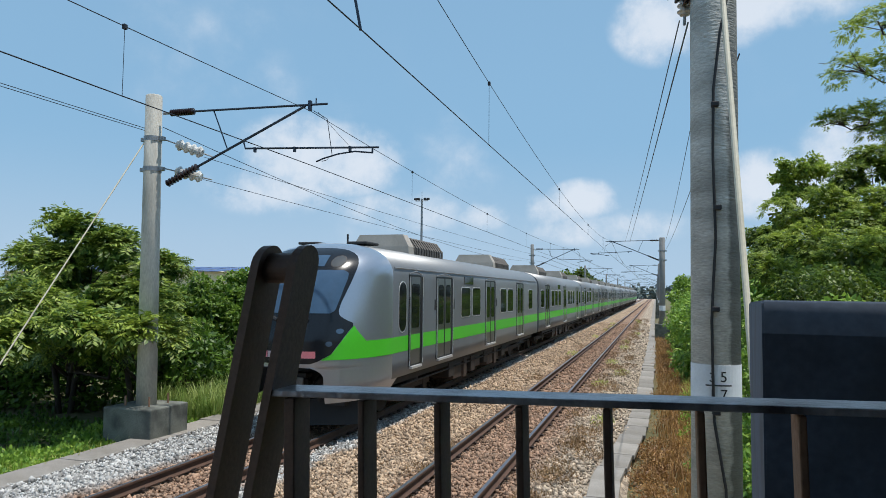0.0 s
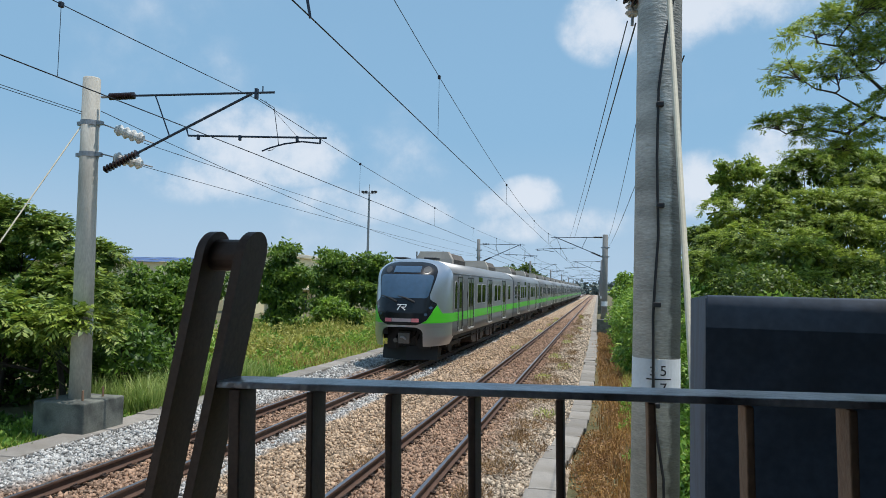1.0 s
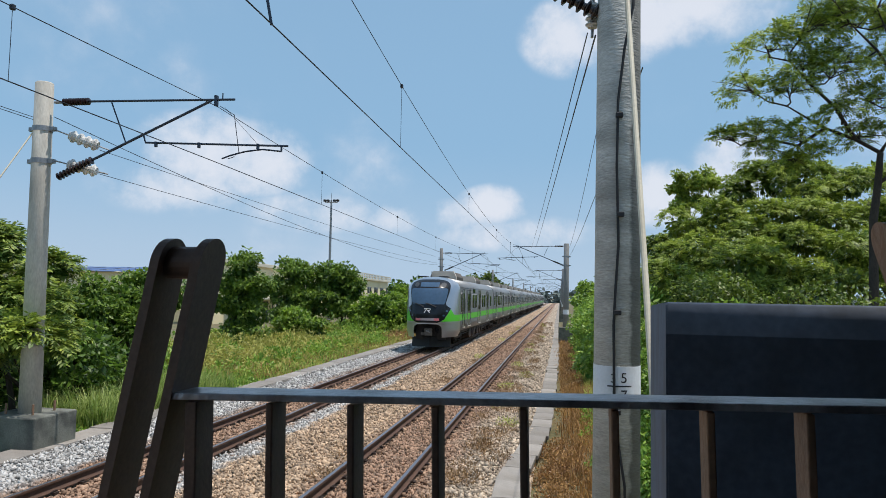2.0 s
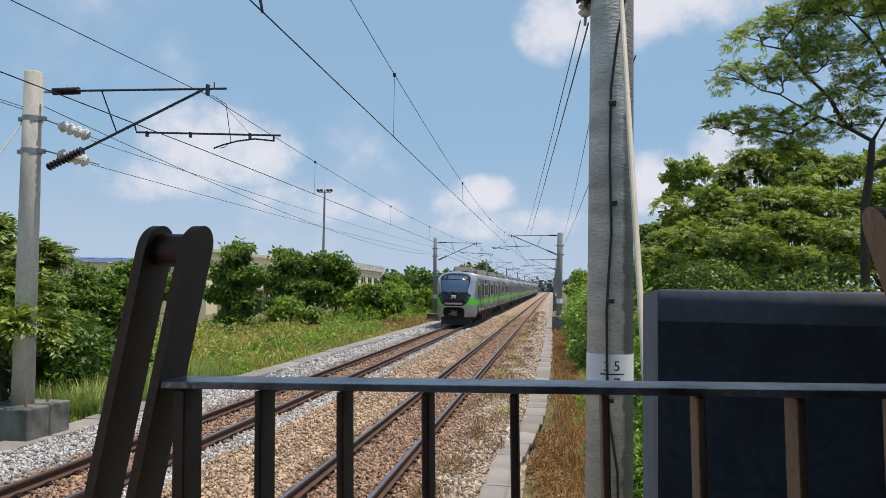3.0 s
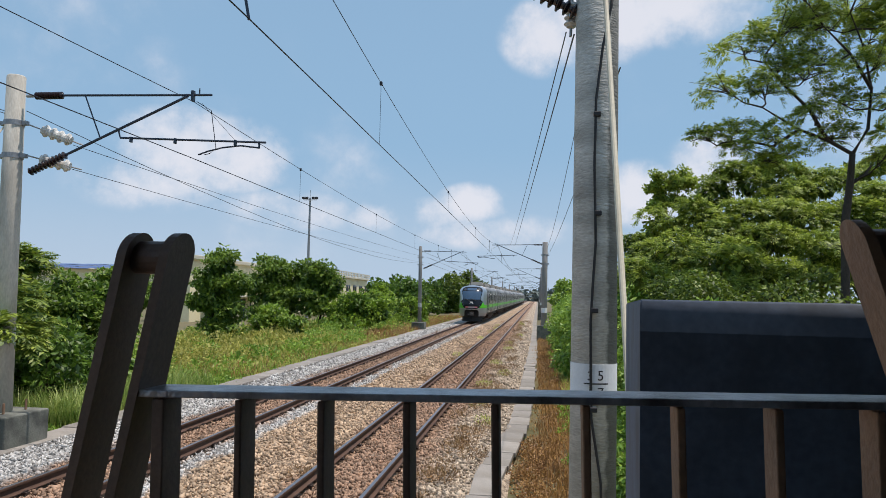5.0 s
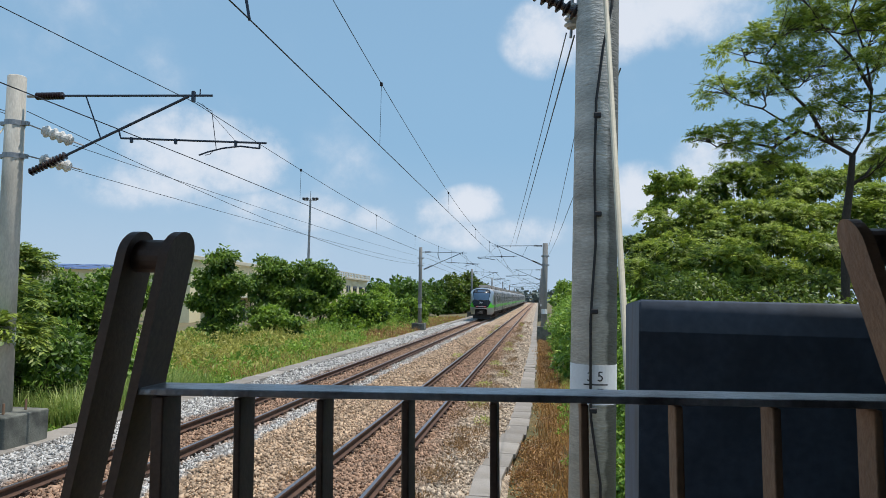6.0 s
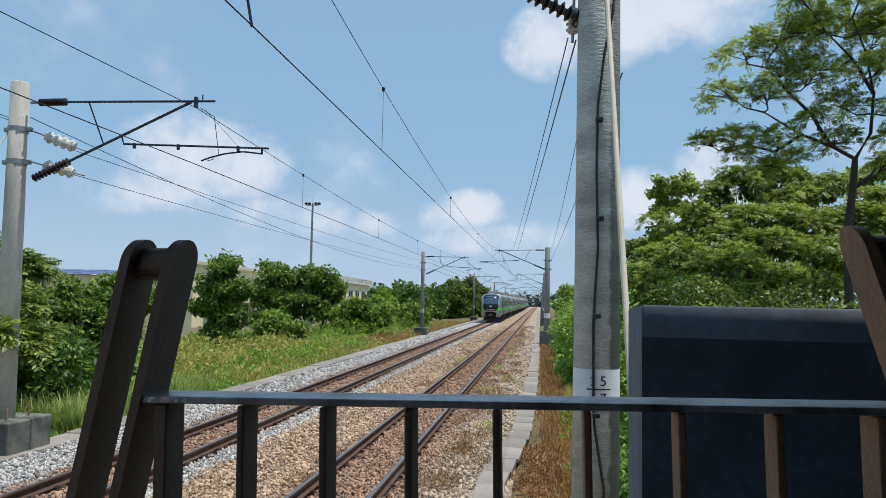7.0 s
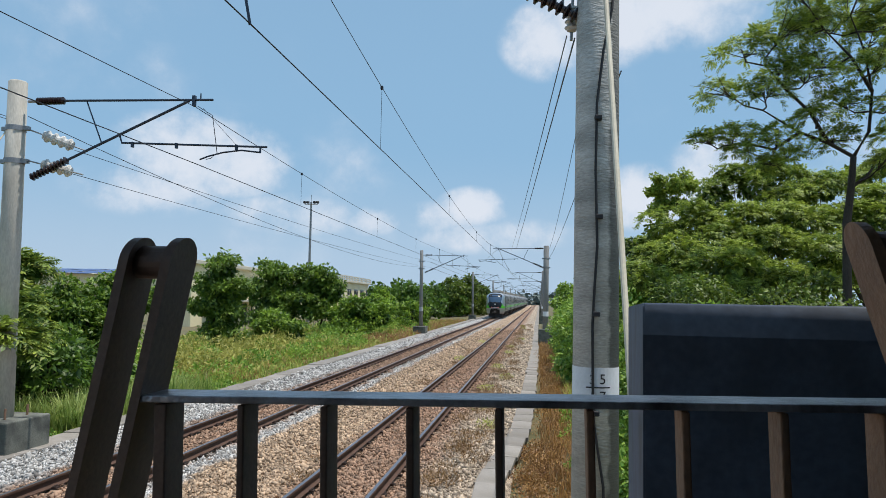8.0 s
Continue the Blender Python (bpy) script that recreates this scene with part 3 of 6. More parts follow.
def make_troughs():
    """Concrete lids along both shoulders."""
    lid = bmesh.new()
    bx(lid, -0.235, 0.235, -0.49, 0.49, -0.09, 0.0, 0.012)
    me = bpy.data.meshes.new("slab")
    lid.to_mesh(me)
    lid.free()
    me.materials.append(M["slab"])
    t = tagged(empty("cable_trough"), "row of worn and shifted concrete cable trough lids", "cable trough", kind="structure")
    y = 6.2
    while y < 90:
        bend = ((6, -0.86), (13.0, -0.76), (13.4, -0.64), (15.3, -0.52), (15.6, -0.42), (21, -0.34), (36, -0.27), (60, -0.36), (95, -0.36))
        for (ya, xa), (yb, xb) in zip(bend, bend[1:]):
            if ya <= y <= yb:
                cx, skew = xa + (xb - xa) * (y - ya) / (yb - ya), -math.degrees(math.atan2(xb - xa, max(2.0, yb - ya)))
        o = new("slab", me)
        o.parent = t
        o.matrix_basis = pose(cx + rng.normal(0, 0.018), y, (-0.165 if y < 36 else -0.20) + rng.normal(0, 0.006), rng.normal(0, 0.5), rng.normal(0, 1.0), skew + rng.normal(0, 1.2))
        y += 0.988 + abs(rng.normal(0, 0.012))
    t = tagged(empty("kerb"), "low concrete kerb between white ballast and grass", "kerb", kind="structure")
    lid = bmesh.new()
    bx(lid, -0.36, 0.30, -0.995, 0.995, -0.3, 0.0, 0.015)
    me = bpy.data.meshes.new("kerb_slab")
    lid.to_mesh(me)
    lid.free()
    me.materials.append(M["slab"])
    for k in range(60):
        o = new("slab", me)
        o.parent = t
        o.matrix_basis = pose(-9.70 + rng.normal(0, 0.012), 5 + 2 * k, -0.165 + rng.normal(0, 0.008), 0, rng.normal(0, 0.8), rng.normal(0, 0.4))
    for nm, x, z, w, lab in (("cable_trough_far", -0.36, -0.20, 0.47, "distant concrete cable trough lids"), ("kerb_far", -9.70, -0.165, 0.54, "distant concrete kerb")):
        o = part(nm, box(x - w / 2, x + w / 2, 90 if x > -1 else 124, 500, z - 0.2, z, 0.02), M["slab"])
        tagged(o, lab, "kerb", kind="structure")


make_ground()
make_stones()
make_tracks()
make_troughs()


# ---- platform end, under its canopy, where the camera stands ----
def make_platform():
    tagged(part("platform", box(-1.35, 6.0, -40, 1.12, -0.5, 1.25, 0.02), M["platform"]), "grey concrete platform end", "platform", kind="structure")
    tagged(part("canopy_roof", box(-1.9, 6.5, -40, 1.7, 4.5, 4.62), M["plaster"]), "platform canopy roof", "roof", kind="structure")
    # Three walls out of view, added to keep light off the railing and box.
    tagged(part("wall_station", box(-0.4, 6.0, -6.2, -6.0, 1.25, 4.5), M["plaster"]), "unseen plain wall added to shade the railing", "wall", kind="structure")
    tagged(part("wall_track_side", box(-1.3, -1.15, -5.99, -0.5, 1.25, 4.5), M["plaster"]), "unseen plain wall added to shade the railing", "wall", kind="structure")
    tagged(part("wall_side", box(2.2, 2.4, -5.99, 1.6, 1.25, 4.5), M["plaster"]), "unseen plain side wall added to shade the railing", "wall", kind="structure")


def plate_post(name, x_top, z_top, lean, y, gap, label, mirror=1, mat_name="post"):
    """Two leaning flat steel plates with round heads, joined by a pipe."""
    post = empty(name, pose(x_top, y, z_top))
    tagged(post, label, "railing post", "leaning posts of the railing")
    for k in range(2):
        bm = bmesh.new()
        half, r, th = 0.037, 0.034, 0.014
        rim = [(half * math.cos(a), r * math.sin(a) - r) for a in [math.pi * i / 14 for i in range(15)]]
        out = [(half, -1.6)] + rim + [(-half, -1.6)]
        sides = []
        for dx in (-th / 2, th / 2):
            sides.append([bm.verts.new((dx + lean * b + k * gap * mirror, a, b)) for a, b in out])
        n = len(out)
        for i in range(n):
            bm.faces.new((sides[0][i], sides[0][(i + 1) % n], sides[1][(i + 1) % n], sides[1][i]))
        bm.faces.new(sides[0][::-1])
        bm.faces.new(sides[1])
        bmesh.ops.bevel(bm, geom=[e for e in bm.edges if len(e.link_faces) == 2 and e.calc_face_angle(0) > 1.2], offset=0.0025, segments=2, affect="EDGES")
        part("plate", bm, M[mat_name], post)
    zc = -0.036
    part("pipe", rod([(lean * zc + 0.004 * mirror, 0, zc), (lean * zc + mirror * (gap - 0.004), 0, zc)], 0.024, 20), M["post"], post)
    return post


def make_railing():
    rail = empty("railing", pose(0.0, 0.95, 2.680, 0, -1.3, 0))
    tagged(rail, "dark worn steel platform-end railing with flat bars", "railing")
    part("top_rail", box(-0.55, 0.80, -0.034, 0.034, -0.004, 0.006, 0.002), M["worn"], rail)
    part("bottom_rail", box(-0.60, 0.80, -0.024, 0.024, -1.34, -1.325, 0.003), M["iron"], rail)
    x = -0.521
    for k in range(11):
        th = 0.018 if k == 0 else 0.010
        part("bar", box(x - th / 2, x + th / 2, -0.026, 0.026, -1.43, -0.007, 0.002), M["post"] if k < 5 else M["rusty"], rail)
        x += 0.1172
    plate_post("railing_post", -0.573, 2.895, 0.19, 0.95, 0.064, "pair of leaning steel plates with rounded heads and pipe")
    plate_post("railing_post", 0.405, 2.922, -0.30, 0.97, 0.075, "leaning brown steel plate post with rounded head", mat_name="rusty")


def make_cabinet():
    bm = bmesh.new()
    prof = [(0, -1.6), (0, -0.080), (0.0012, -0.064), (0.005, -0.034), (0.012, -0.005), (0.02, 0.0), (1.42, -0.02), (1.42, -1.6)]
    ends = [[bm.verts.new((x, yy, zz)) for yy, zz in prof] for x in (0.0, 1.6)]
    for i in range(8):
        bm.faces.new((ends[0][i], ends[0][(i + 1) % 8], ends[1][(i + 1) % 8], ends[1][i]))
    for e in ends:
        bm.faces.new(e)
    bmesh.ops.recalc_face_normals(bm, faces=bm.faces)
    bmesh.ops.bevel(bm, geom=[e for e in bm.edges if abs(e.verts[0].co.x) < 0.01 and abs(e.verts[1].co.x) < 0.01], offset=0.005, segments=2, affect="EDGES")
    c = part("trackside_cabinet", bm, M["cabinet"])
    for p in c.data.polygons:
        p.use_smooth = abs(p.normal.x) < 0.3 and -0.12 < p.center.z and p.normal.z < 0.97
    c.matrix_world = pose(0.258, 1.83, 2.812, 0, 0, -5.5)
    tagged(c, "dark grey weathered concrete box behind the railing", "cabinet")
    part("plinth", box(-0.03, 1.63, -0.03, 1.45, -3.3, -1.6, 0.02), M["cabinet"], c)


make_platform()
make_railing()
make_cabinet()


# ---- poles and overhead line ----
def pole(name, x, y, z0, z1, r0, r1, lean, label, band, seg=22, surface="concrete", paint="faded"):
    p = empty(name, pose(x, y, 0, 0, lean, 0))
    tagged(p, label, "catenary pole", "catenary poles")
    bm = bmesh.new()
    lathe(bm, [(r0, z0), (r1, z1 - 0.02), (r1 - 0.02, z1)], seg)
    sh = part("shaft", bm, M[surface], p)
    for f in sh.data.polygons:
        f.use_smooth = abs(f.normal.z) < 0.5
    rr = r0 + (r1 - r0) * (band - z0) / (z1 - z0) + 0.004
    if band:
        bm = bmesh.new()
        lathe(bm, [(rr, band - 0.35), (rr - 0.002, band)], seg)
        part("number_band", bm, M[paint], p, "white painted band")
    for z in (z1 - 0.95, z1 - 1.6):
        ra = r0 + (r1 - r0) * (z - z0) / (z1 - z0) + 0.012
        bm = bmesh.new()
        lathe(bm, [(ra, z - 0.05), (ra, z + 0.05)], seg)
        bx(bm, -ra - 0.09, -ra + 0.03, -0.05, 0.05, z - 0.04, z + 0.04)
        bx(bm, ra - 0.03, ra + 0.1, -0.05, 0.05, z - 0.04, z + 0.04)
        part("clamp", bm, M["galv"], p)
    return p


def footing(x, y, z, half, label):
    bm = box(x - half, x + half, y - half, y + half, -1.0, z, 0.03)
    f = part("pole_footing", bm, M["block"])
    tagged(f, label, "footing", "concrete pole footings")
    for sx in (-1, 1):
        for sy in (-1, 1):
            part("bolt", rod([(x + sx * half * 0.5, y + sy * half * 0.5, z - 0.05), (x + sx * half * 0.5, y + sy * half * 0.5, z + 0.2)], 0.022, 6), M["rusty"], f)
    return f


def cantilever(x, y, d, top, low, reg, con, label):
    """Hinged bracket from the pole at x towards d (+1 or -1)."""
    c = empty("catenary_bracket", pose(x, y, 0))
    tagged(c, label, "catenary bracket", "catenary brackets")
    part("insulator", ribbed((d * 0.34, 0, top), (d * 0.93, 0, top), 0.035, 0.075, 11), M["brown_ins"], c, "dark brown ribbed insulator")
    part("top_tube", rod([(d * 0.16, 0, top), (d * 0.34, 0, top)], 0.03), M["galv"], c)
    part("top_tube", rod([(d * 0.93, 0, top), (d * 4.0, 0, top - 0.05)], 0.023), M["tube"], c)
    a, b = Vector((d * 0.2, 0, low)), Vector((d * 3.52, 0, top - 0.06))
    part("insulator", ribbed(a.lerp(b, 0.03), a.lerp(b, 0.26), 0.035, 0.08, 11), M["brown_ins"], c, "dark brown ribbed insulator")
    part("strut", rod([a.lerp(b, 0.26), b], 0.027), M["tube"], c)
    part("hanger", rod([(d * 1.4, 0, top - 0.01), tuple(a.lerp(b, 0.47))], 0.014), M["tube"], c)
    k = a.lerp(b, 0.58)
    part("registration_tube", rod([tuple(k), (k.x + d * 0.05, 0, reg + 0.02), (d * 5.1, 0, reg - 0.10)], 0.02), M["tube"], c)
    part("drop_bracket", rod([(d * 4.97, 0, reg - 0.1), (d * 4.97, 0, reg - 0.21)], 0.02), M["tube"], c)
    part("steady_arm", rod([(d * 4.97, 0, reg - 0.2), (d * 4.6, 0, reg - 0.155), (d * 4.25, 0, reg - 0.19), (d * 3.95, 0, reg - 0.26), (d * 3.78, 0, con)], 0.016), M["tube"], c)
    for fx in (2.4, 3.3, 4.5):
        zc = reg + 0.02 - 0.12 * (fx - 2.0) / 3.1
        part("clamp", box(d * fx - 0.022, d * fx + 0.022, -0.03, 0.03, zc - 0.075, zc + 0.03, 0.006), M["tube"], c)
    part("messenger_clamp", box(d * 3.62 - 0.03, d * 3.62 + 0.03, -0.04, 0.04, top - 0.17, top + 0.04, 0.01), M["tube"], c)
    part("pin", rod([(d * 3.75, 0, top - 0.06), (d * 3.75, 0, top + 0.08)], 0.012, 6), M["tube"], c)
    jz = con if reg < 6 else reg - 0.3
    part("jumper", rod([(d * 3.7, 0, top - 0.17), (d * 4.0, 0, top - 0.35), (d * 4.12, 0, reg - 0.2), (d * 4.0, 0, jz + 0.02), (d * 3.9, 0, jz)], 0.007, 6), M["wire"], c)
    part("support_wire", rod([(d * 3.8, 0, top - 0.2), (d * 4.5, 0, reg - 0.06)], 0.004, 5), M["wire"], c)
    return c


def sag(a, b, dip, n=24):
    a, b = Vector(a), Vector(b)
    return [a.lerp(b, i / n) - Vector((0, 0, dip * 4 * (i / n) * (1 - i / n))) for i in range(n + 1)]


def make_line(name, label, x_a, x_b, ys, zms, zc, dips, drops):
    """Messenger, contact wire and droppers over one track."""
    w = empty(name)
    tagged(w, label, "overhead wire", "overhead lines")
    for i, (y0, y1) in enumerate(zip(ys, ys[1:])):
        xa, xb = (x_a, x_b) if i % 2 == 0 else (x_b, x_a)
        za, zb = zms[min(i, len(zms) - 1)], zms[min(i + 1, len(zms) - 1)]
        ms = sag((xa, y0, za), (xb, y1, zb), dips, 20)
        part("messenger_wire", rod(ms, 0.0065 if y0 < 40 else 0.013, 6), M["wire"], w)
        part("contact_wire", rod([(xa, y0, zc), (xb, y1, zc)], 0.008 if y0 < 40 else 0.013, 6), M["wire"], w)
        if i > 3:
            continue
        for f in drops:
            y = y0 + (y1 - y0) * f
            x = xa + (xb - xa) * f
            z = za + (zb - za) * f - dips * 4 * f * (1 - f)
            part("dropper", rod([(x, y, zc), (x, y, z)], 0.004 if y < 40 else 0.008, 5), M["wire"], w)
            part("dropper_clamp", box(x - 0.025, x + 0.025, y - 0.03, y + 0.03, z - 0.04, z + 0.03, 0.01), M["wire"], w)
    return w


def make_overhead():
    ly = [-35, 12.33, 59.8, 107, 154, 201, 248, 300, 360]
    ry = [-38, 6.6, 51.8, 97, 144, 190, 237, 290, 350]
    for i, y in enumerate(ly):
        if y < 0:
            continue
        pole("catenary_pole", -10.16 if i < 2 else -10.1, y, 0.3, 6.95, 0.205 if i < 2 else 0.17, 0.17 if i < 2 else 0.14, -0.7 if i < 2 else -0.4,
             "round grey concrete catenary pole on a mossy footing" if i < 2 else "distant grey concrete catenary pole", 2.05, 22 if i < 3 else 10, "concrete" if i < 2 else "grey_pole")
        footing(-10.15, y, 0.42, 0.58 if i < 2 else 0.55, "square concrete pole footing stained dark with moss")
        cantilever(-10.15, y, 1, 6.54, 4.98, 5.67, 5.35, "dark steel catenary bracket with brown insulators")
    for i, y in enumerate(ry):
        if y < 0:
            continue
        p = pole("catenary_pole", 0.50 if i < 2 else 0.42, y, -0.6, 7.6 if i < 2 else 6.8, 0.216, 0.19, 0.25, "thick round concrete catenary pole with a numbered band", 2.225 if i < 2 else 2.0, 40 if i < 2 else 10,
                 "ringed" if i < 2 else "grey_pole", "white")
        if i > 1:
            footing(0.42, y, 0.72, 0.5, "square concrete pole footing in the weeds")
        cantilever(0.85 if i < 2 else 0.55, y, -1, 6.6 if i > 1 else 7.25, 5.15 if i > 1 else 5.33, 5.8 if i > 1 else 6.65, 5.55, "dark steel catenary bracket with brown insulators")
    make_line("overhead_line_left", "contact and messenger wires over the train's track", -6.85, -6.5, ly, (6.4, 6.36, 6.5), 5.29, 0.42, (0.13, 0.33, 0.53, 0.73, 0.893))
    make_line("overhead_line_right", "contact and messenger wires over the empty track", -3.05, -2.93, ry, (7.2, 7.2, 6.6), 5.56, 0.87, (0.132, 0.357, 0.588, 0.81))
    # feeders on the field side
    f = tagged(empty("feeder_wires"), "thin feeder wires strung between the poles", "overhead wire", "overhead lines")
    for (x, z) in ((-9.15, 5.62), (-9.15, 5.14)):
        part("feeder_wire", rod(sag((x, 12.6, z), (-9.3, 59.6, z + 0.3), 0.15, 14), 0.006, 6), M["wire"], f)
        part("feeder_wire", rod(sag((-9.3, 59.6, z + 0.3), (-9.3, 154, z + 0.3), 0.3, 14), 0.015, 6), M["wire"], f)
    part("feeder_wire", rod(sag((-10.0, 12.35, 6.25), (-9.9, 59.6, 5.5), 0.75, 20), 0.0075, 6), M["wire"], f)
    for z in (6.27, 6.22):
        part("feeder_wire", rod(sag((-10.4, -35, z + 0.14), (-10.35, 12.2, z - 0.05), 0.15, 20), 0.0065, 6), M["wire"], f)
    part("feeder_wire", rod(sag((0.241, 6.75, 5.378), (-2.1, 51.6, 6.45), 0.15, 14), 0.006, 6), M["wire"], f)
    part("feeder_wire", rod(sag((0.317, 6.75, 5.353), (-1.75, 51.6, 6.5), 0.05, 14), 0.008, 6), M["wire"], f)
    part("feeder_wire", rod(sag((0.75, 6.7, 6.6), (0.6, 51.6, 6.4), 0.5, 14), 0.007, 6), M["wire"], f)
    part("feeder_wire", rod(sag((0.75, 6.7, 5.0), (0.6, 51.6, 5.8), 0.25, 14), 0.007, 6), M["wire"], f)


def shells(name, a, b, r, label):
    """A string of white porcelain shells between two links."""
    a, b = Vector(a), Vector(b)
    s = tagged(empty(name), label, "insulator", "porcelain strain insulators")
    part("porcelain", ribbed(a.lerp(b, 0.3), a.lerp(b, 0.8), r * 0.66, r, 4), M["white_ins"], s)
    part("link", rod([a, a.lerp(b, 0.32)], 0.016, 6), M["galv"], s)
    part("link", rod([a.lerp(b, 0.83), b], 0.016, 6), M["galv"], s)


make_overhead()
shells("strain_insulator", (-10.0, 12.33, 6.0), (-8.95, 12.62, 5.62), 0.125, "white porcelain strain insulator hanging off a pole")
shells("strain_insulator", (-10.0, 12.33, 5.38), (-8.95, 12.62, 5.13), 0.125, "white porcelain strain insulator hanging off a pole")
shells("strain_insulator", (0.299, 6.75, 5.805), (0.284, 6.75, 5.332), 0.07, "white porcelain strain insulator beside a pole")


def make_pole_details():
    # earth cable with clips down the near pole
    c = tagged(empty("earth_cable"), "black cable clipped down a concrete pole", "cable")
    y = 6.375
    pts = [(0.68, 6.52, 5.9), (0.64, 6.42, 5.5), (0.56, 6.39, 5.1), (0.50, y, 4.6), (0.49, y, 4.0), (0.505, y, 3.3), (0.48, y, 2.9), (0.465, y, 2.6), (0.47, y, 2.0), (0.475, y, 1.75), (0.56, y, 1.2), (0.58, y, 0.2)]
    part("cable", rod(pts, 0.012, 8), M["rubber"], c)
    for x, z in ((0.51, 4.47), (0.52, 3.57), (0.495, 2.70), (0.49, 1.83)):
        part("clip", box(x - 0.03, x + 0.035, 6.345, 6.42, z - 0.022, z + 0.022, 0.008), M["ink"], c)
    g = tagged(empty("guy_rod"), "ivory sleeve guard over a slanting guy wire", "guy wire")
    part("guard", rod([(0.58, 4.55, 2.05), (0.545, 6.55, 6.45)], 0.022, 10), M["guy"], g)
    part("anchor_rod", rod([(0.60, 3.45, -0.4), (0.58, 4.6, 2.1)], 0.012, 8), M["galv"], g)
    g = tagged(empty("guy_rod"), "pale guy wire slanting from a pole to the ground", "guy wire")
    part("guard", rod([(-10.35, 12.2, 5.9), (-10.9, 8.7, 0.4)], 0.014, 8), M["guy"], g)
    part("anchor_rod", rod([(-10.9, 8.7, 0.42), (-10.98, 8.2, -0.5)], 0.012, 8), M["galv"], g)
    # painted number: digits above and below a line
    for txt, x, z, s in (("5", 0.555, 2.085, 0.125), ("3", 0.462, 2.085, 0.11), ("1", 0.462, 1.935, 0.11), ("7", 0.555, 1.935, 0.125)):
        cu = bpy.data.curves.new("digit", "FONT")
        cu.body, cu.size, cu.align_x, cu.extrude = txt, s, "CENTER", 0.001
        o = new("painted_digit", cu)
        dx = x - 0.5
        o.matrix_world = pose(x, 6.6 - math.sqrt(0.2165 ** 2 - dx * dx) - 0.003, z, 90, 0, math.degrees(math.asin(dx / 0.2165)))
        cu.materials.append(M["ink"])
        tagged(o, "black stencilled digit on a white band", "painted digit", "stencilled digits on the pole")
    bm = bmesh.new()
    vs = []
    for i in range(9):
        a = (-0.09 + 0.21 * i / 8)
        yy = 6.6 - math.sqrt(0.2165 ** 2 - a * a) - 0.004
        vs.append((bm.verts.new((0.5 + a, yy, 2.048)), bm.verts.new((0.5 + a, yy, 2.060))))
    for p, q in zip(vs, vs[1:]):
        bm.faces.new((p[0], q[0], q[1], p[1]))
    tagged(part("painted_line", bm, M["ink"]), "black stencilled line between the digits", "painted line")


make_pole_details()


# ---- the train ----
HALF, Z_LOW, Z_TOP, NOSE = 1.43, 0.66, 3.86, 1.75


def lerp_table(table, z):
    for (a, u), (b, w) in zip(table, table[1:]):
        if z <= b:
            return u + (w - u) * max(0.0, (z - a)) / (b - a)
    return table[-1][1]


def width_at(z):
    """Half width of the body at height z: straight sides under a rounded roof."""
    if z < 1.0:
        return HALF - 0.10 * (1.0 - z) / 0.35
    if z < 3.1:
        return HALF
    return HALF * max(0.0, 1 - ((z - 3.1) / (Z_TOP - 3.1)) ** 2.4) ** (1 / 2.4)


def front(x, z):
    """How far behind the tip the front's skin lies."""
    rake = -0.28 + 0.10 * max(0.0, 1.5 - z) + 0.30 * max(0.0, z - 1.85) ** 1.25
    s = min(1.0, abs(x) / max(0.05, width_at(z)))
    tz = max(0.0, (z - 2.2) / (Z_TOP - 2.2))
    return NOSE - (NOSE - rake) * max(0.0, 1 - s ** 3.0) ** 0.55 * max(0.0, 1 - tz ** 4.5) ** 0.5


def skin(name, left, right, z0, z1, nx, nz, off, material, parent, label="", outer=0):
    """A sheet on the front's skin between left(z) and right(z)."""
    zs = [z0 + (z1 - z0) * j / nz for j in range(nz + 1)]
    V = []
    for z in zs:
        a, b = left(z), right(z)
        for i in range(nx + 1):
            f = i / nx
            if outer:
                f = 1 - (1 - f) ** 2.2 if outer > 0 else f ** 2.2
            x = a + (b - a) * f
            s = min(1.0, abs(x) / max(0.05, width_at(z)))
            k = s ** 8
            V.append((x + math.copysign(off * k, x), front(x, z) - off * (1 - k), z))
    n = nx + 1
    F = [(j * n + i, j * n + i + 1, (j + 1) * n + i + 1, (j + 1) * n + i) for j in range(len(zs) - 1) for i in range(nx)]
    o = np_mesh(name, np.array(V), np.array(F), material, parent, smooth=True)
    if label:
        tagged(o, label)
    return o


def disc(name, x, z, r, off, material, parent, label=""):
    """A round lamp lens that lies flush in the front's skin."""
    half = lambda q: math.sqrt(max(0.0, r * r - (q - z) ** 2)) + 0.001
    return skin(name, lambda q: x - half(q), lambda q: x + half(q), z - r, z + r, 10, 14, off, material, parent, label)


def shell(y0, y1, parent):
    """Body sides and roof as one skin with an end wall."""
    bm = bmesh.new()
    zs = [0.95, 1.3, 2.0, 2.8, 3.1] + [3.1 + (Z_TOP - 3.1) * math.sin(math.pi / 2 * k / 12) for k in range(1, 13)]
    prof = [(width_at(z), z) for z in zs]
    prof = prof + [(-a, b) for a, b in prof[::-1]][1:]
    rings = [[bm.verts.new((a, y, b)) for a, b in prof] for y in (y0, y1)]
    for i in range(len(prof) - 1):
        bm.faces.new((rings[0][i], rings[0][i + 1], rings[1][i + 1], rings[1][i]))
    bm.faces.new((rings[0][0], rings[1][0], rings[1][-1], rings[0][-1]))
    bm.faces.new(rings[0])
    bm.faces.new(rings[1][::-1])
    ob = part("body", bm, M["silver"], parent)
    ob.data.materials.append(M["roof"])
    for p in ob.data.polygons:
        p.use_smooth = abs(p.normal.y) < 0.5
        if p.center.z > 3.79:
            p.material_index = 1
    return ob


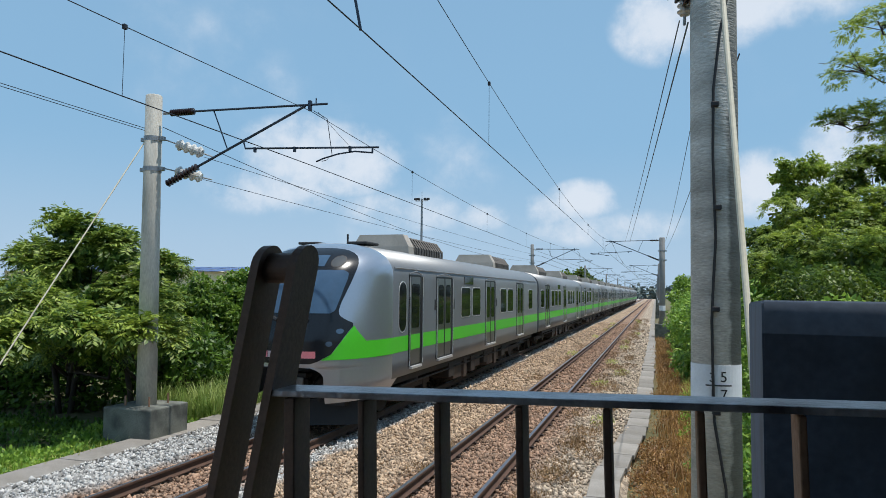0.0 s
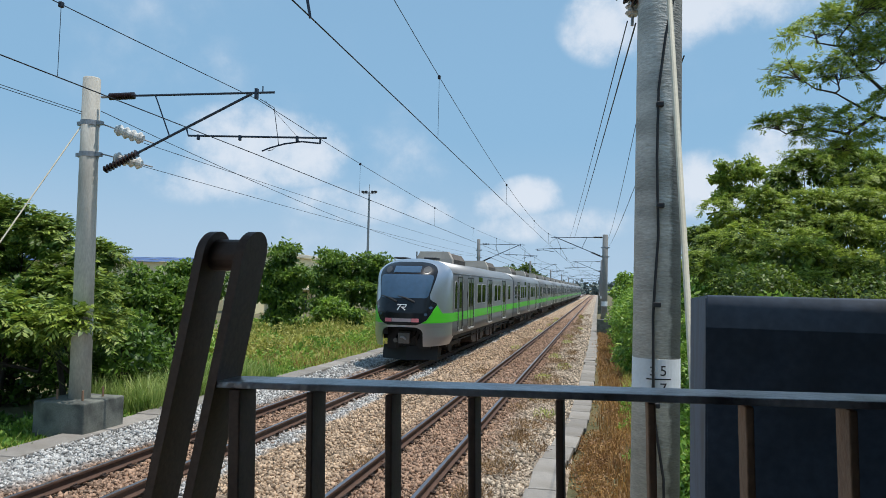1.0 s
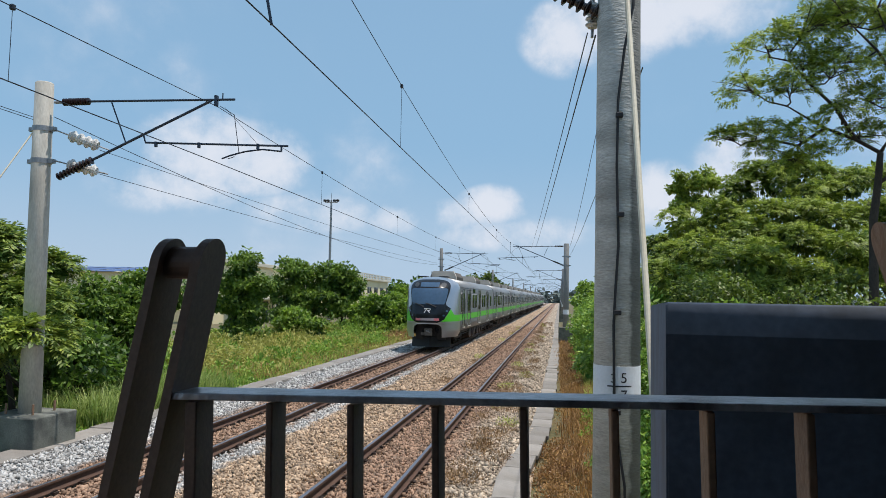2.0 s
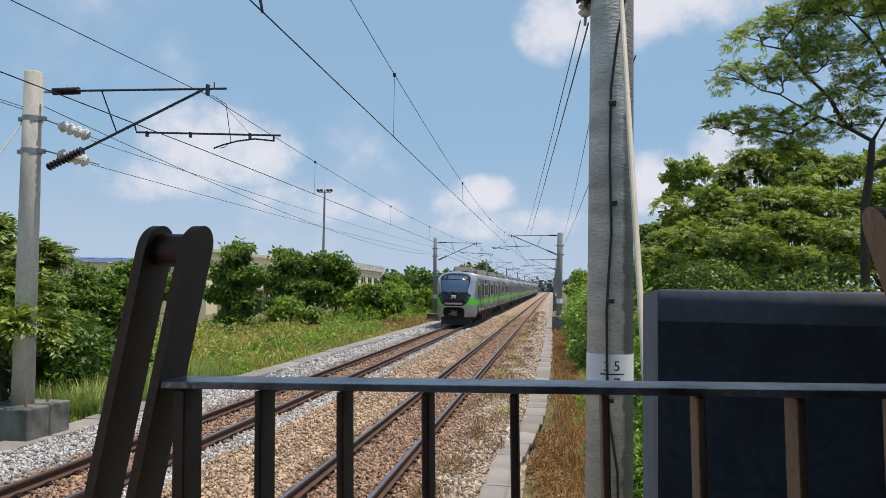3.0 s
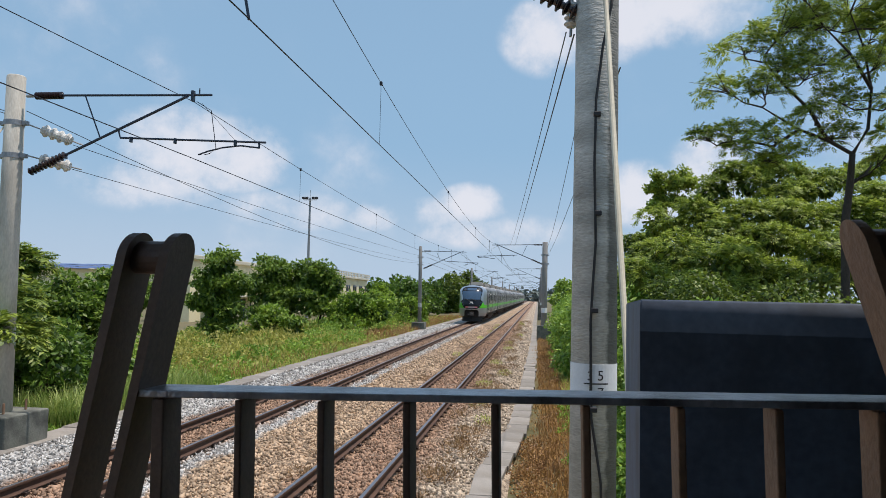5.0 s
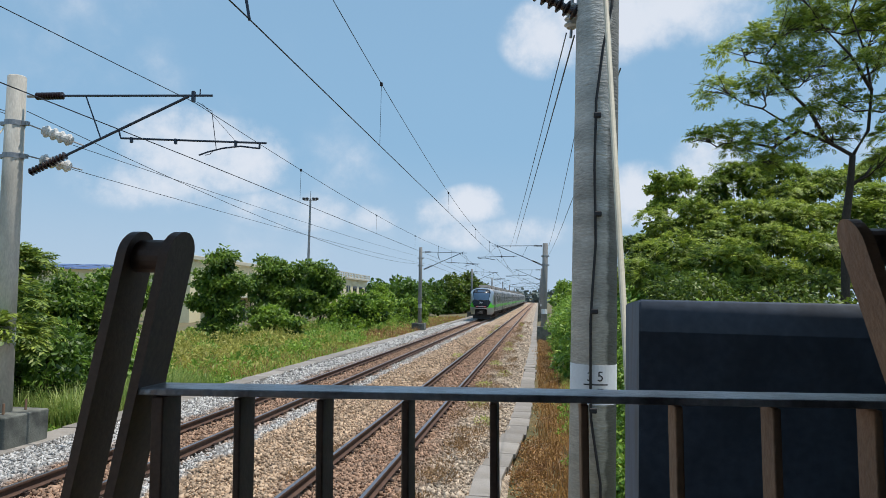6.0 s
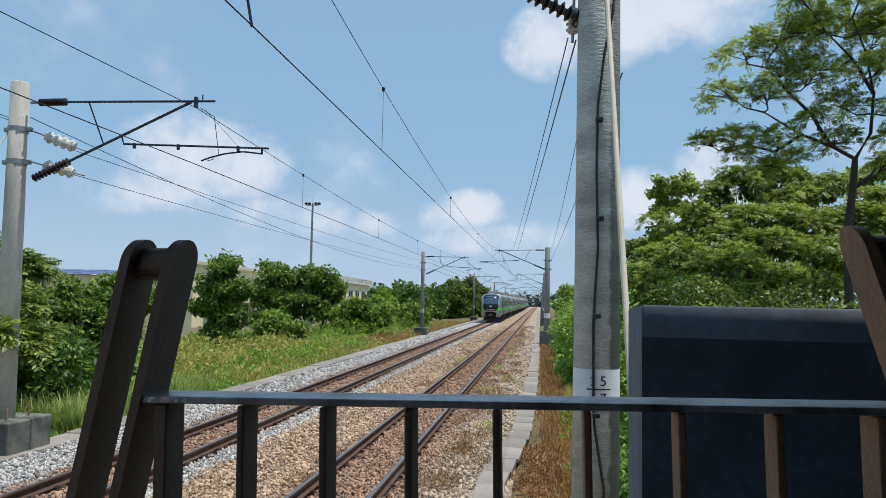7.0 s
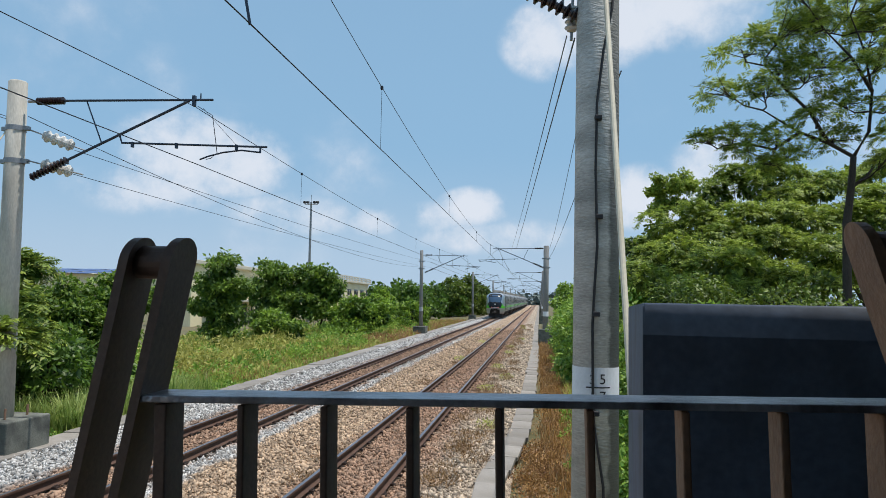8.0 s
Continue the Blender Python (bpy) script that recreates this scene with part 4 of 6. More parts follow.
def rounded_panel(x, side, y0, y1, z0, z1, r, th):
    """A panel with round corners lying on a car's side."""
    bm = bmesh.new()
    pts = []
    for cy, cz, a0 in ((y1 - r, z1 - r, 0), (y0 + r, z1 - r, 90), (y0 + r, z0 + r, 180), (y1 - r, z0 + r, 270)):
        for k in range(5):
            a = radians(a0 + 90 * k / 4)
            pts.append((cy + r * math.cos(a), cz + r * math.sin(a)))
    a = [bm.verts.new((side * (x - 0.01), p, q)) for p, q in pts]
    b = [bm.verts.new((side * (x + th), p, q)) for p, q in pts]
    n = len(pts)
    for i in range(n):
        bm.faces.new((a[i], a[(i + 1) % n], b[(i + 1) % n], b[i]))
    bm.faces.new(b)
    bm.faces.new(a[::-1])
    return bm


def side_door(parent, side, y, w=1.25, cab=False):
    x = HALF
    d = part("door", rounded_panel(x, side, y - w / 2 - 0.09, y + w / 2 + 0.09, 1.10, 3.2, 0.04, 0.006), M["ink"], parent, "black-edged silver sliding door")
    leaves = ((-0.5, 0.5),) if cab else ((-0.5, -0.012), (0.012, 0.5))
    for a, b in leaves:
        part("door_leaf", rounded_panel(x, side, y + a * w + 0.03, y + b * w - 0.03, 1.15, 3.16, 0.02, 0.014), M["door_steel"], d)
        ya, yb = y + a * w + 0.12, y + b * w - 0.12
        part("pane", rounded_panel(x, side, ya - 0.03, yb + 0.03, 1.98, 3.0, 0.09, 0.019), M["glass"], d)
        part("stripe", rounded_panel(x, side, y + a * w + 0.032, y + b * w - 0.032, 1.49, 1.83, 0.004, 0.0165), M["green"], d)
    for q, wide in ((-1, 0.06), (1, 0.15)):
        part("jamb", rounded_panel(x, side, *sorted((y + q * (w / 2 - 0.02), y + q * (w / 2 + wide))), 1.13, 3.18, 0.01, 0.018), M["rubber"], d)
        part("edge_strip", rod([(side * (x + 0.022), y + q * (w / 2 + wide), 1.13), (side * (x + 0.022), y + q * (w / 2 + wide), 3.16)], 0.013, 5), M["alu"], d, "bright metal edge strip")
    part("step", box(*sorted((side * (x - 0.02), side * (x + 0.07))), y - w / 2, y + w / 2, 1.06, 1.115), M["alu"], d, "bright metal door sill")
    part("gutter", rod([(side * (x + 0.012), y - w / 2 - 0.1, 3.22), (side * (x + 0.02), y, 3.29), (side * (x + 0.012), y + w / 2 + 0.1, 3.22)], 0.012, 6), M["silver"], d)
    if cab:
        for q in (-1, 1):
            part("handrail", rod([(side * (x + 0.04), y + q * (w / 2 + 0.09), 1.25), (side * (x + 0.04), y + q * (w / 2 + 0.09), 2.7)], 0.014, 6), M["galv"], d)
    return d


def side_window(parent, side, y, w, z0, z1, r=0.09):
    f = part("window", rounded_panel(HALF, side, y - w / 2 - 0.045, y + w / 2 + 0.045, z0 - 0.045, z1 + 0.045, r + 0.03, 0.008), M["alu"], parent)
    part("seal", rounded_panel(HALF, side, y - w / 2 - 0.022, y + w / 2 + 0.022, z0 - 0.022, z1 + 0.022, r + 0.01, 0.011), M["rubber"], f)
    part("pane", rounded_panel(HALF, side, y - w / 2, y + w / 2, z0, z1, r, 0.014), M["glass"], f)
    return f


def roof_unit(parent, y0):
    y1 = y0 + 0.42
    bm = bmesh.new()
    lo = [bm.verts.new(p) for p in ((-0.8, y0, 3.55), (0.8, y0, 3.55), (0.8, y1, 3.55), (-0.8, y1, 3.55))]
    mi = [bm.verts.new(p) for p in ((-0.77, y0 + 0.02, 3.97), (0.77, y0 + 0.02, 3.97), (0.77, y1, 3.97), (-0.77, y1, 3.97))]
    hi = [bm.verts.new(p) for p in ((-0.6, y0 + 0.06, 4.28), (0.6, y0 + 0.06, 4.28), (0.6, y1, 4.28), (-0.6, y1, 4.28))]
    for a, b in ((lo, mi), (mi, hi)):
        for i in range(4):
            bm.faces.new((a[i], a[(i + 1) % 4], b[(i + 1) % 4], b[i]))
    bm.faces.new(hi)
    u = part("roof_unit", bm, M["roofbox"], parent, "beige air-conditioning unit on the roof")
    v = part("vent", box(-0.7, 0.7, y1, y1 + 2.75, 3.6, 4.10, 0.12), M["vent"], u, "sooty ribbed vent")
    for k in range(12):
        ya = y1 + 0.06 + 0.225 * k
        bm = bmesh.new()
        pts = [(-0.77, ya, 3.6), (-0.77, ya, 3.96), (-0.6, ya, 4.20), (0.6, ya, 4.20), (0.77, ya, 3.96), (0.77, ya, 3.6)]
        tube(bm, pts, 0.035, 5)
        part("slat", bm, M["slat"], v)
    for x in (-0.45, 0.0, 0.45):
        part("grille_bar", rod([(x, y1 + 0.02, 4.21), (x, y1 + 2.72, 4.21)], 0.02, 5), M["slat"], v)


WHEELS = []


def bogie(parent, y):
    b = part("bogie", box(-1.0, 1.0, y - 1.5, y + 1.5, 0.42, 0.62, 0.04), M["under"], parent, "dark bogie frame")
    for dy in (-1.05, 1.05):
        for s in (-1, 1):
            bm = bmesh.new()
            tube(bm, [(s * 0.50, 0, 0), (s * 0.52, 0, 0), (s * 0.53, 0, 0), (s * 0.63, 0, 0)], [0.455, 0.455, 0.43, 0.425], 24)
            bx(bm, *sorted((s * 0.62, s * 0.645)), -0.3, 0.3, -0.03, 0.03)
            w = part("wheel", bm, M["under"], b)
            w.location = (0, y + dy, 0.43)
            WHEELS.append(w)
            part("axle_box", box(s * 0.9 - 0.12, s * 0.9 + 0.12, y + dy - 0.16, y + dy + 0.16, 0.3, 0.62, 0.03), M["under"], b)
    for s in (-1, 1):
        part("spring", rod([(s * 0.95, y, 0.6), (s * 0.95, y, 0.95)], 0.22, 14), M["rubber"], b)


def underfloor(parent, spots):
    part("underframe", box(-1.3, 1.3, 1.9, 20.0, 0.78, 0.96), M["under"], parent)
    for y0, y1, z in spots:
        for s in (-1, 1):
            y, k = y0, 0
            while y < y1 - 0.25:
                w = min(y1 - y, (0.62, 0.95, 0.4, 0.78)[k % 4])
                low = z + (0.0, 0.07, 0.16, 0.03)[(k + int(y0)) % 4]
                e = part("equipment_box", box(*sorted((s * 0.55, s * (1.33 - 0.05 * (k % 2)))), y, y + w - 0.06, low, 0.86, 0.02), M["brown_box"] if k % 3 else M["under"], parent,
                         "brown underfloor equipment box")
                part("lid_edge", box(*sorted((s * 1.27, s * 1.345)), y + 0.03, y + w - 0.09, 0.70, 0.73), M["under"], e)
                y, k = y + w, k + 1
    for s in (-1, 1):
        part("air_pipe", rod([(s * 1.30, 2.6, 0.70), (s * 1.30, 19.2, 0.70)], 0.022, 6), M["under"], parent)


def stripe(parent, y0, y1):
    for s in (-1, 1):
        o = part("stripe", box(*sorted((s * (HALF - 0.01), s * (HALF + 0.0035))), y0, y1, 1.49, 1.83), M["green"], parent, "bright green stripe")


def make_train():
    car = empty("train_car", pose(TRACKS[1], 12.3, 0))
    tagged(car, "silver electric train end car with green stripe and black front", "train car", "cars of the commuter train")
    shell(NOSE, 20.85, car)
    # rounded front skin, open at the coupler
    zs = sorted({round(Z_LOW + (3.859 - Z_LOW) * j / 60, 4) for j in range(61)} | {1.34, 0.95, 3.85, 3.855})
    n = 44
    for s, nm in ((-1, "front_skin"), (1, "front_skin")):
        V = []
        for z in zs:
            for i in range(n + 1):
                c = 0.74 - 0.22 * max(0.0, (z - 1.1) / 0.24) ** 3 if z <= 1.34 else 0.0
                f = 1 - (1 - i / n) ** 2.2
                x = c + (width_at(z) - c) * f
                V.append((s * x, front(x, z), z))
        m = n + 1
        F = []
        for j in range(len(zs) - 1):
            for i in range(n):
                q = (j * m + i, j * m + i + 1, (j + 1) * m + i + 1, (j + 1) * m + i)
                F.append(q if s > 0 else q[::-1])
        np_mesh(nm, np.array(V), np.array(F), M["silver_paint"], car, smooth=True)
    # side skirts behind the nose
    for s in (-1, 1):
        bm = bmesh.new()
        o = [(NOSE - 0.02, 0.95), (NOSE + 0.35, 0.95), (NOSE - 0.02, 0.66)]
        a = [bm.verts.new((s * (width_at(z) - 0.004), y, z)) for y, z in o]
        b = [bm.verts.new((s * (width_at(z) - 0.05), y, z)) for y, z in o]
        bm.faces.new(a)
        bm.faces.new(b[::-1])
        for i in range(3):
            bm.faces.new((a[i], a[(i + 1) % 3], b[(i + 1) % 3], b[i]))
        part("skirt", bm, M["silver_paint"], car)
    tab = [(1.42, 0.52), (1.47, 0.66), (1.6, 0.86), (1.836, 0.99), (2.14, 1.13), (2.197, 1.12), (2.265, 1.02), (2.343, 0.94), (2.432, 0.92), (2.563, 0.935), (2.775, 0.985), (2.98, 1.03), (3.177, 1.06), (3.274, 1.065), (3.368, 1.055), (3.461, 1.02), (3.533, 0.965), (3.596, 0.88), (3.649, 0.76), (3.682, 0.63), (3.705, 0.42)]
    mk = lambda z: lerp_table(tab, z)
    mask = skin("front_mask", lambda z: -mk(z), mk, 1.42, 3.705, 30, 88, 0.012, M["mask"], car, "glossy black front mask")
    wt = [(2.38, 0.80), (2.41, 0.85), (2.46, 0.875), (2.72, 0.925), (3.02, 0.97), (3.14, 0.975), (3.20, 0.95), (3.23, 0.88)]
    skin("windscreen", lambda z: -lerp_table(wt, z), lambda z: lerp_table(wt, z), 2.38, 3.23, 26, 20, 0.02, M["screen"], mask, "blue-tinted curved windscreen")
    skin("destination_display", lambda z: -0.5, lambda z: 0.5, 3.30, 3.54, 12, 6, 0.02, M["screen"], mask)
    for s in (-1, 1):
        disc("headlight_ring", s * 0.72, 3.41, 0.13, 0.016, M["rubber"], mask)
        disc("headlight", s * 0.72, 3.41, 0.112, 0.021, M["lamp"], mask, "round headlight behind glass")
        for x, z, r in ((0.97, 2.04, 0.05), (0.83, 1.80, 0.05)):
            disc("marker_lamp", s * x, z, r, 0.018, M["screen"], mask)
        skin("tail_lamp", lambda z, s=s: min(s * 0.36, s * 0.62), lambda z, s=s: max(s * 0.36, s * 0.62), 1.53, 1.66, 6, 4, 0.02, M["pink"], mask, "pale red tail lamp strip")
        # wiper with arm
        a = Vector((s * 0.10 + 0.35, front(0.4, 2.2) - 0.03, 2.24)) if s > 0 else Vector((-0.20, front(0.2, 2.2) - 0.03, 2.24))
        b = Vector((a.x - 0.62, front(a.x - 0.62, 2.42) - 0.05, 2.45))
        part("wiper", rod([a, a.lerp(b, 0.5) + Vector((0, -0.02, 0.03)), b], [0.04, 0.032, 0.016], 6), M["rubber"], mask)
        # green patch that sweeps from the mask to the side stripe
        skin("stripe", lambda z, s=s: min(s * (mk(z) + 0.006), s * width_at(z)), lambda z, s=s: max(s * (mk(z) + 0.006), s * width_at(z)), 1.49, 1.83, 26, 8, 0.006, M["green"], car, outer=s)
        wedge = lambda z: mk(z) + 0.006 + max(0.0, (2.14 - z) / 0.31) * 0.28
        skin("stripe", lambda z, s=s: min(s * (mk(z) + 0.006), s * wedge(z)), lambda z, s=s: max(s * (mk(z) + 0.006), s * wedge(z)), 1.83, 2.14, 8, 6, 0.006, M["green"], car)
    skin("tail_lamp_bar", lambda z: -0.355, lambda z: 0.355, 1.535, 1.655, 12, 4, 0.019, M["lamp_bar"], mask, "pale strip between the tail lamps")
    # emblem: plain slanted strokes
    for x0, z0, x1, z1 in ((-0.18, 2.14, 0.17, 2.14), (0.17, 2.14, 0.12, 2.05), (0.12, 2.05, -0.02, 2.05), (0.0, 2.05, 0.13, 1.95), (-0.05, 2.12, -0.16, 1.95)):
        part("emblem_stroke", rod([(x0, front(x0, z0) - 0.016, z0), (x1, front(x1, z1) - 0.016, z1)], 0.019, 6), M["white"], mask)
    # coupler recess, coupler and snow plough
    part("recess", box(-0.80, 0.80, 0.75, 1.7, 0.5, 1.42), M["ink"], car, "dark recess behind the coupler")
    cp = part("coupler", box(-0.16, 0.16, 0.12, 0.45, 0.78, 1.08, 0.04), M["vent"], car, "dark steel automatic coupler head")
    part("shank", rod([(0, 0.4, 0.92), (0, 1.2, 0.92)], 0.1, 10), M["under"], cp)
    part("hook", rod([(-0.10, 0.06, 0.98), (0.02, 0.0, 0.98), (0.10, 0.06, 0.9)], 0.045, 8), M["galv"], cp)
    part("face_plate", box(-0.21, 0.21, 0.10, 0.15, 0.74, 1.12, 0.02), M["slat"], cp)
    part("connector_box", box(-0.24, 0.24, 0.16, 0.42, 1.10, 1.20, 0.02), M["under"], cp)
    part("cable_drum", rod([(-0.34, 0.2, 0.84), (-0.34, 0.42, 0.84)], 0.08, 10), M["slat"], cp)
    for x, z in ((-0.3, 0.9), (0.3, 0.98), (-0.42, 0.8), (0.42, 0.85)):
        part("hose", rod([(x, 0.8, z + 0.2), (x, 0.4, z), (x * 0.9, 0.45, z - 0.22)], 0.028, 8), M["rubber"], cp)
    bm = bmesh.new()
    pl = [(-1.05, 1.0), (0, 0.45), (1.05, 1.0)]
    lo = [bm.verts.new((x, y, 0.12)) for x, y in pl] + [bm.verts.new((x, y + 0.08, 0.12)) for x, y in pl[::-1]]
    hi = [bm.verts.new((x, y + 0.12, 0.62)) for x, y in pl] + [bm.verts.new((x, y + 0.2, 0.62)) for x, y in pl[::-1]]
    for i in range(6):
        bm.faces.new((lo[i], lo[(i + 1) % 6], hi[(i + 1) % 6], hi[i]))
    bm.faces.new(hi)
    bm.faces.new(lo[::-1])
    part("obstacle_deflector", bm, M["rubber"], car)
    stripe(car, NOSE - 0.01, 20.84)
    for s in (-1, 1):
        side_window(car, s, 2.35, 0.42, 1.95, 3.0, 0.2)
        side_door(car, s, 3.2, 0.72, cab=True)
        for y in (5.55, 10.95, 16.35):
            side_door(car, s, y)
        for y in (7.75, 9.05, 13.1, 14.4, 18.9):
            side_window(car, s, y, 0.95, 2.12, 2.92)
        part("destination_panel", rounded_panel(HALF, s, 7.6, 8.6, 3.05, 3.27, 0.03, 0.012), M["glass"], car)
        for y in (4.75, 6.45, 11.9):
            part("side_lamp", rounded_panel(HALF, s, y - 0.05, y + 0.05, 2.35, 2.62, 0.02, 0.02), M["rubber"], car)
        part("rain_gutter", rod([(s * (HALF - 0.01), NOSE + 0.1, 3.33), (s * (HALF - 0.01), 20.8, 3.33)], 0.014, 6), M["silver"], car)
    for y0 in (4.5, 14.2):
        roof_unit(car, y0)
    for x in (-0.75, 0.45):
        part("aerial", box(x - 0.25, x + 0.25, 2.0, 2.7, 3.86, 3.92, 0.02), M["vent"], car, "flat black roof aerial")
    part("aerial_rod", rod([(-0.5, 3.6, 3.8), (-0.5, 3.6, 4.22)], 0.025, 6), M["vent"], car)
    bogie(car, 4.2)
    bogie(car, 17.3)
    underfloor(car, ((6.4, 8.6, 0.30), (8.8, 10.2, 0.38), (10.5, 13.0, 0.32), (13.3, 15.0, 0.4)))
    part("gangway", box(-0.75, 0.75, 20.85, 21.25, 1.0, 3.4, 0.05), M["rubber"], car, "black gangway bellows")
    rolling = list(WHEELS)
    # an intermediate car
    mid = empty("train_car", pose(TRACKS[1], 12.3 + 21.1, 0))
    tagged(mid, "silver electric train middle car with green stripe", "train car", "cars of the commuter train")
    shell(0.12, 20.0, mid)
    stripe(mid, 0.13, 19.99)
    for s in (-1, 1):
        for y in (2.9, 10.1, 17.2):
            side_door(mid, s, y)
        for y in (1.3, 5.0, 6.3, 7.7, 12.3, 13.6, 14.9, 18.9):
            side_window(mid, s, y, 0.95, 2.12, 2.92)
        part("destination_panel", rounded_panel(HALF, s, 7.0, 8.0, 3.05, 3.27, 0.03, 0.012), M["glass"], mid)
    for y0 in (3.8, 13.8):
        roof_unit(mid, y0)
    bogie(mid, 3.0)
    bogie(mid, 17.0)
    underfloor(mid, ((5.4, 8.0, 0.32), (8.4, 11.0, 0.38), (11.3, 14.0, 0.32)))
    part("gangway", box(-0.75, 0.75, 20.0, 20.24, 1.0, 3.4, 0.04), M["rubber"], mid, "black gangway bellows")
    cars = [(car, 0.0), (mid, 21.13)]
    for k in range(1, 9):
        cars.append((copy_thing(mid, pose(TRACKS[1], 12.3 + 21.13 + 20.14 * k, 0)), 21.13 + 20.14 * k))
    return cars, rolling


CARS, ROLLING = make_train()


# ---- plants ----
def leaf_cloud(centres, spreads, counts, size, droop=0.5, fold=0.25, flat=0.6, aspect=0.42):
    """Leaves as folded diamonds gathered round clump centres."""
    P, U = [], []
    for c, s, k in zip(centres, spreads, counts):
        d = rng.normal(size=(k, 3))
        d /= np.linalg.norm(d, axis=1, keepdims=True) + 1e-9
        r = rng.uniform(0.25, 1.0, (k, 1)) ** 0.45
        q = d * r * np.array([1, 1, flat]) * s
        P.append(np.asarray(c) + q)
        out = d * 0.8 + rng.normal(size=(k, 3)) * 0.7
        out[:, 2] -= droop
        U.append(out)
    P, U = np.concatenate(P), np.concatenate(U)
    n = len(P)
    U /= np.linalg.norm(U, axis=1, keepdims=True) + 1e-9
    W = np.cross(U, rng.normal(size=(n, 3)) * 0.6 + np.array([0, 0, 1.0]))
    W /= np.linalg.norm(W, axis=1, keepdims=True) + 1e-9
    Nn = np.cross(W, U)
    L = (size * rng.uniform(0.6, 1.35, n))[:, None]
    A = P
    B = P + U * L
    mid = P + U * L * 0.45
    C = mid + W * L * aspect - Nn * L * fold * 0.4
    D = mid - W * L * aspect - Nn * L * fold * 0.4
    V = np.stack([A, C, B, D], 1).reshape(-1, 3)
    i = np.arange(n)[:, None] * 4
    F = (i[:, None, :] + np.array([(0, 1, 2), (0, 2, 3)])[None]).reshape(-1, 3)
    return V, F


def branches(bm, base, tips, r0, bend=0.25):
    """Limbs that leave the trunk and taper towards their tips."""
    for t in tips:
        a, b = Vector(base), Vector(t)
        up = Vector((0, 0, (b - a).length * bend))
        j = Vector(rng.normal(0, 0.06, 3)) * (b - a).length
        pts = [a, a.lerp(b, 0.33) - up * 0.25 + j, a.lerp(b, 0.68) + j * 0.6, b]
        tube(bm, pts, [r0, r0 * 0.7, r0 * 0.4, r0 * 0.12], 6, caps=False)


def tree(name, x, y, z, h, rx, rz0, clumps, leaves, size, material, label, lean=(0, 0), spread=0.9, flat=0.6, group="", trunk=0.09, crown_shape=1.0, ry=None, droop=0.5, aspect=0.42):
    """A tree: tapered trunk, limbs and a crown of leaf clumps from height rz0 up."""
    t = empty(name, pose(x, y, z))
    tagged(t, label, "tree" if h > 3.4 else "shrub", group)
    ry = ry or rx
    leaves = int(leaves * (0.82 if y > 19 else 1.0))
    top = Vector((lean[0], lean[1], h * 0.8))
    bm = bmesh.new()
    j1, j2 = rng.normal(0, 0.05 * h, 2), rng.normal(0, 0.05 * h, 2)
    pts = [Vector((0, 0, -0.4)), Vector((j1[0] * 0.4, j1[1] * 0.4, h * 0.25)), Vector((lean[0] * 0.5 + j2[0], lean[1] * 0.5 + j2[1], h * 0.5)), top]
    tube(bm, pts, [trunk * 1.2, trunk, trunk * 0.7, trunk * 0.3], 8)
    part("trunk", bm, M["bark"], t, smooth=True)
    cs, ss = [], []
    for k in range(clumps):
        f = (k + rng.uniform(0.2, 0.8)) / clumps
        zc = rz0 + (h - rz0) * f
        prof = math.sin(math.pi * min(1, 0.16 + 0.84 * f) ** crown_shape) ** 0.6
        a = k * 2.4 + rng.uniform(-0.5, 0.5)
        q = rng.uniform(0.25, 1.22) ** 0.55 * prof
        sp = spread * rng.uniform(0.45, 1.3)
        if k % 4 == 0:
            # a shoot that stands out of the crown
            q, sp, zc = q * 1.2, sp * 0.55, zc + 0.09 * h * rng.uniform(0, 1)
        cs.append((lean[0] * f + rx * q * math.cos(a), lean[1] * f + ry * q * math.sin(a), zc))
        ss.append(sp)
    for c in cs[::max(1, clumps // (22 if y < 45 else 6))]:
        s = pts[1].lerp(pts[3], min(0.95, max(0.0, (c[2] / h - 0.35) * 1.2)))
        bm = bmesh.new()
        branches(bm, s, [c], trunk * 0.4, 0.2)
        part("limb", bm, M["bark"], t, smooth=True)
    tot = sum(s ** 2 for s in ss)
    V, F = leaf_cloud(cs, ss, [max(20, int(leaves * s * s / tot)) for s in ss], size, flat=flat, droop=droop, aspect=aspect)
    np_mesh("crown", V, F, material, t)
    return t


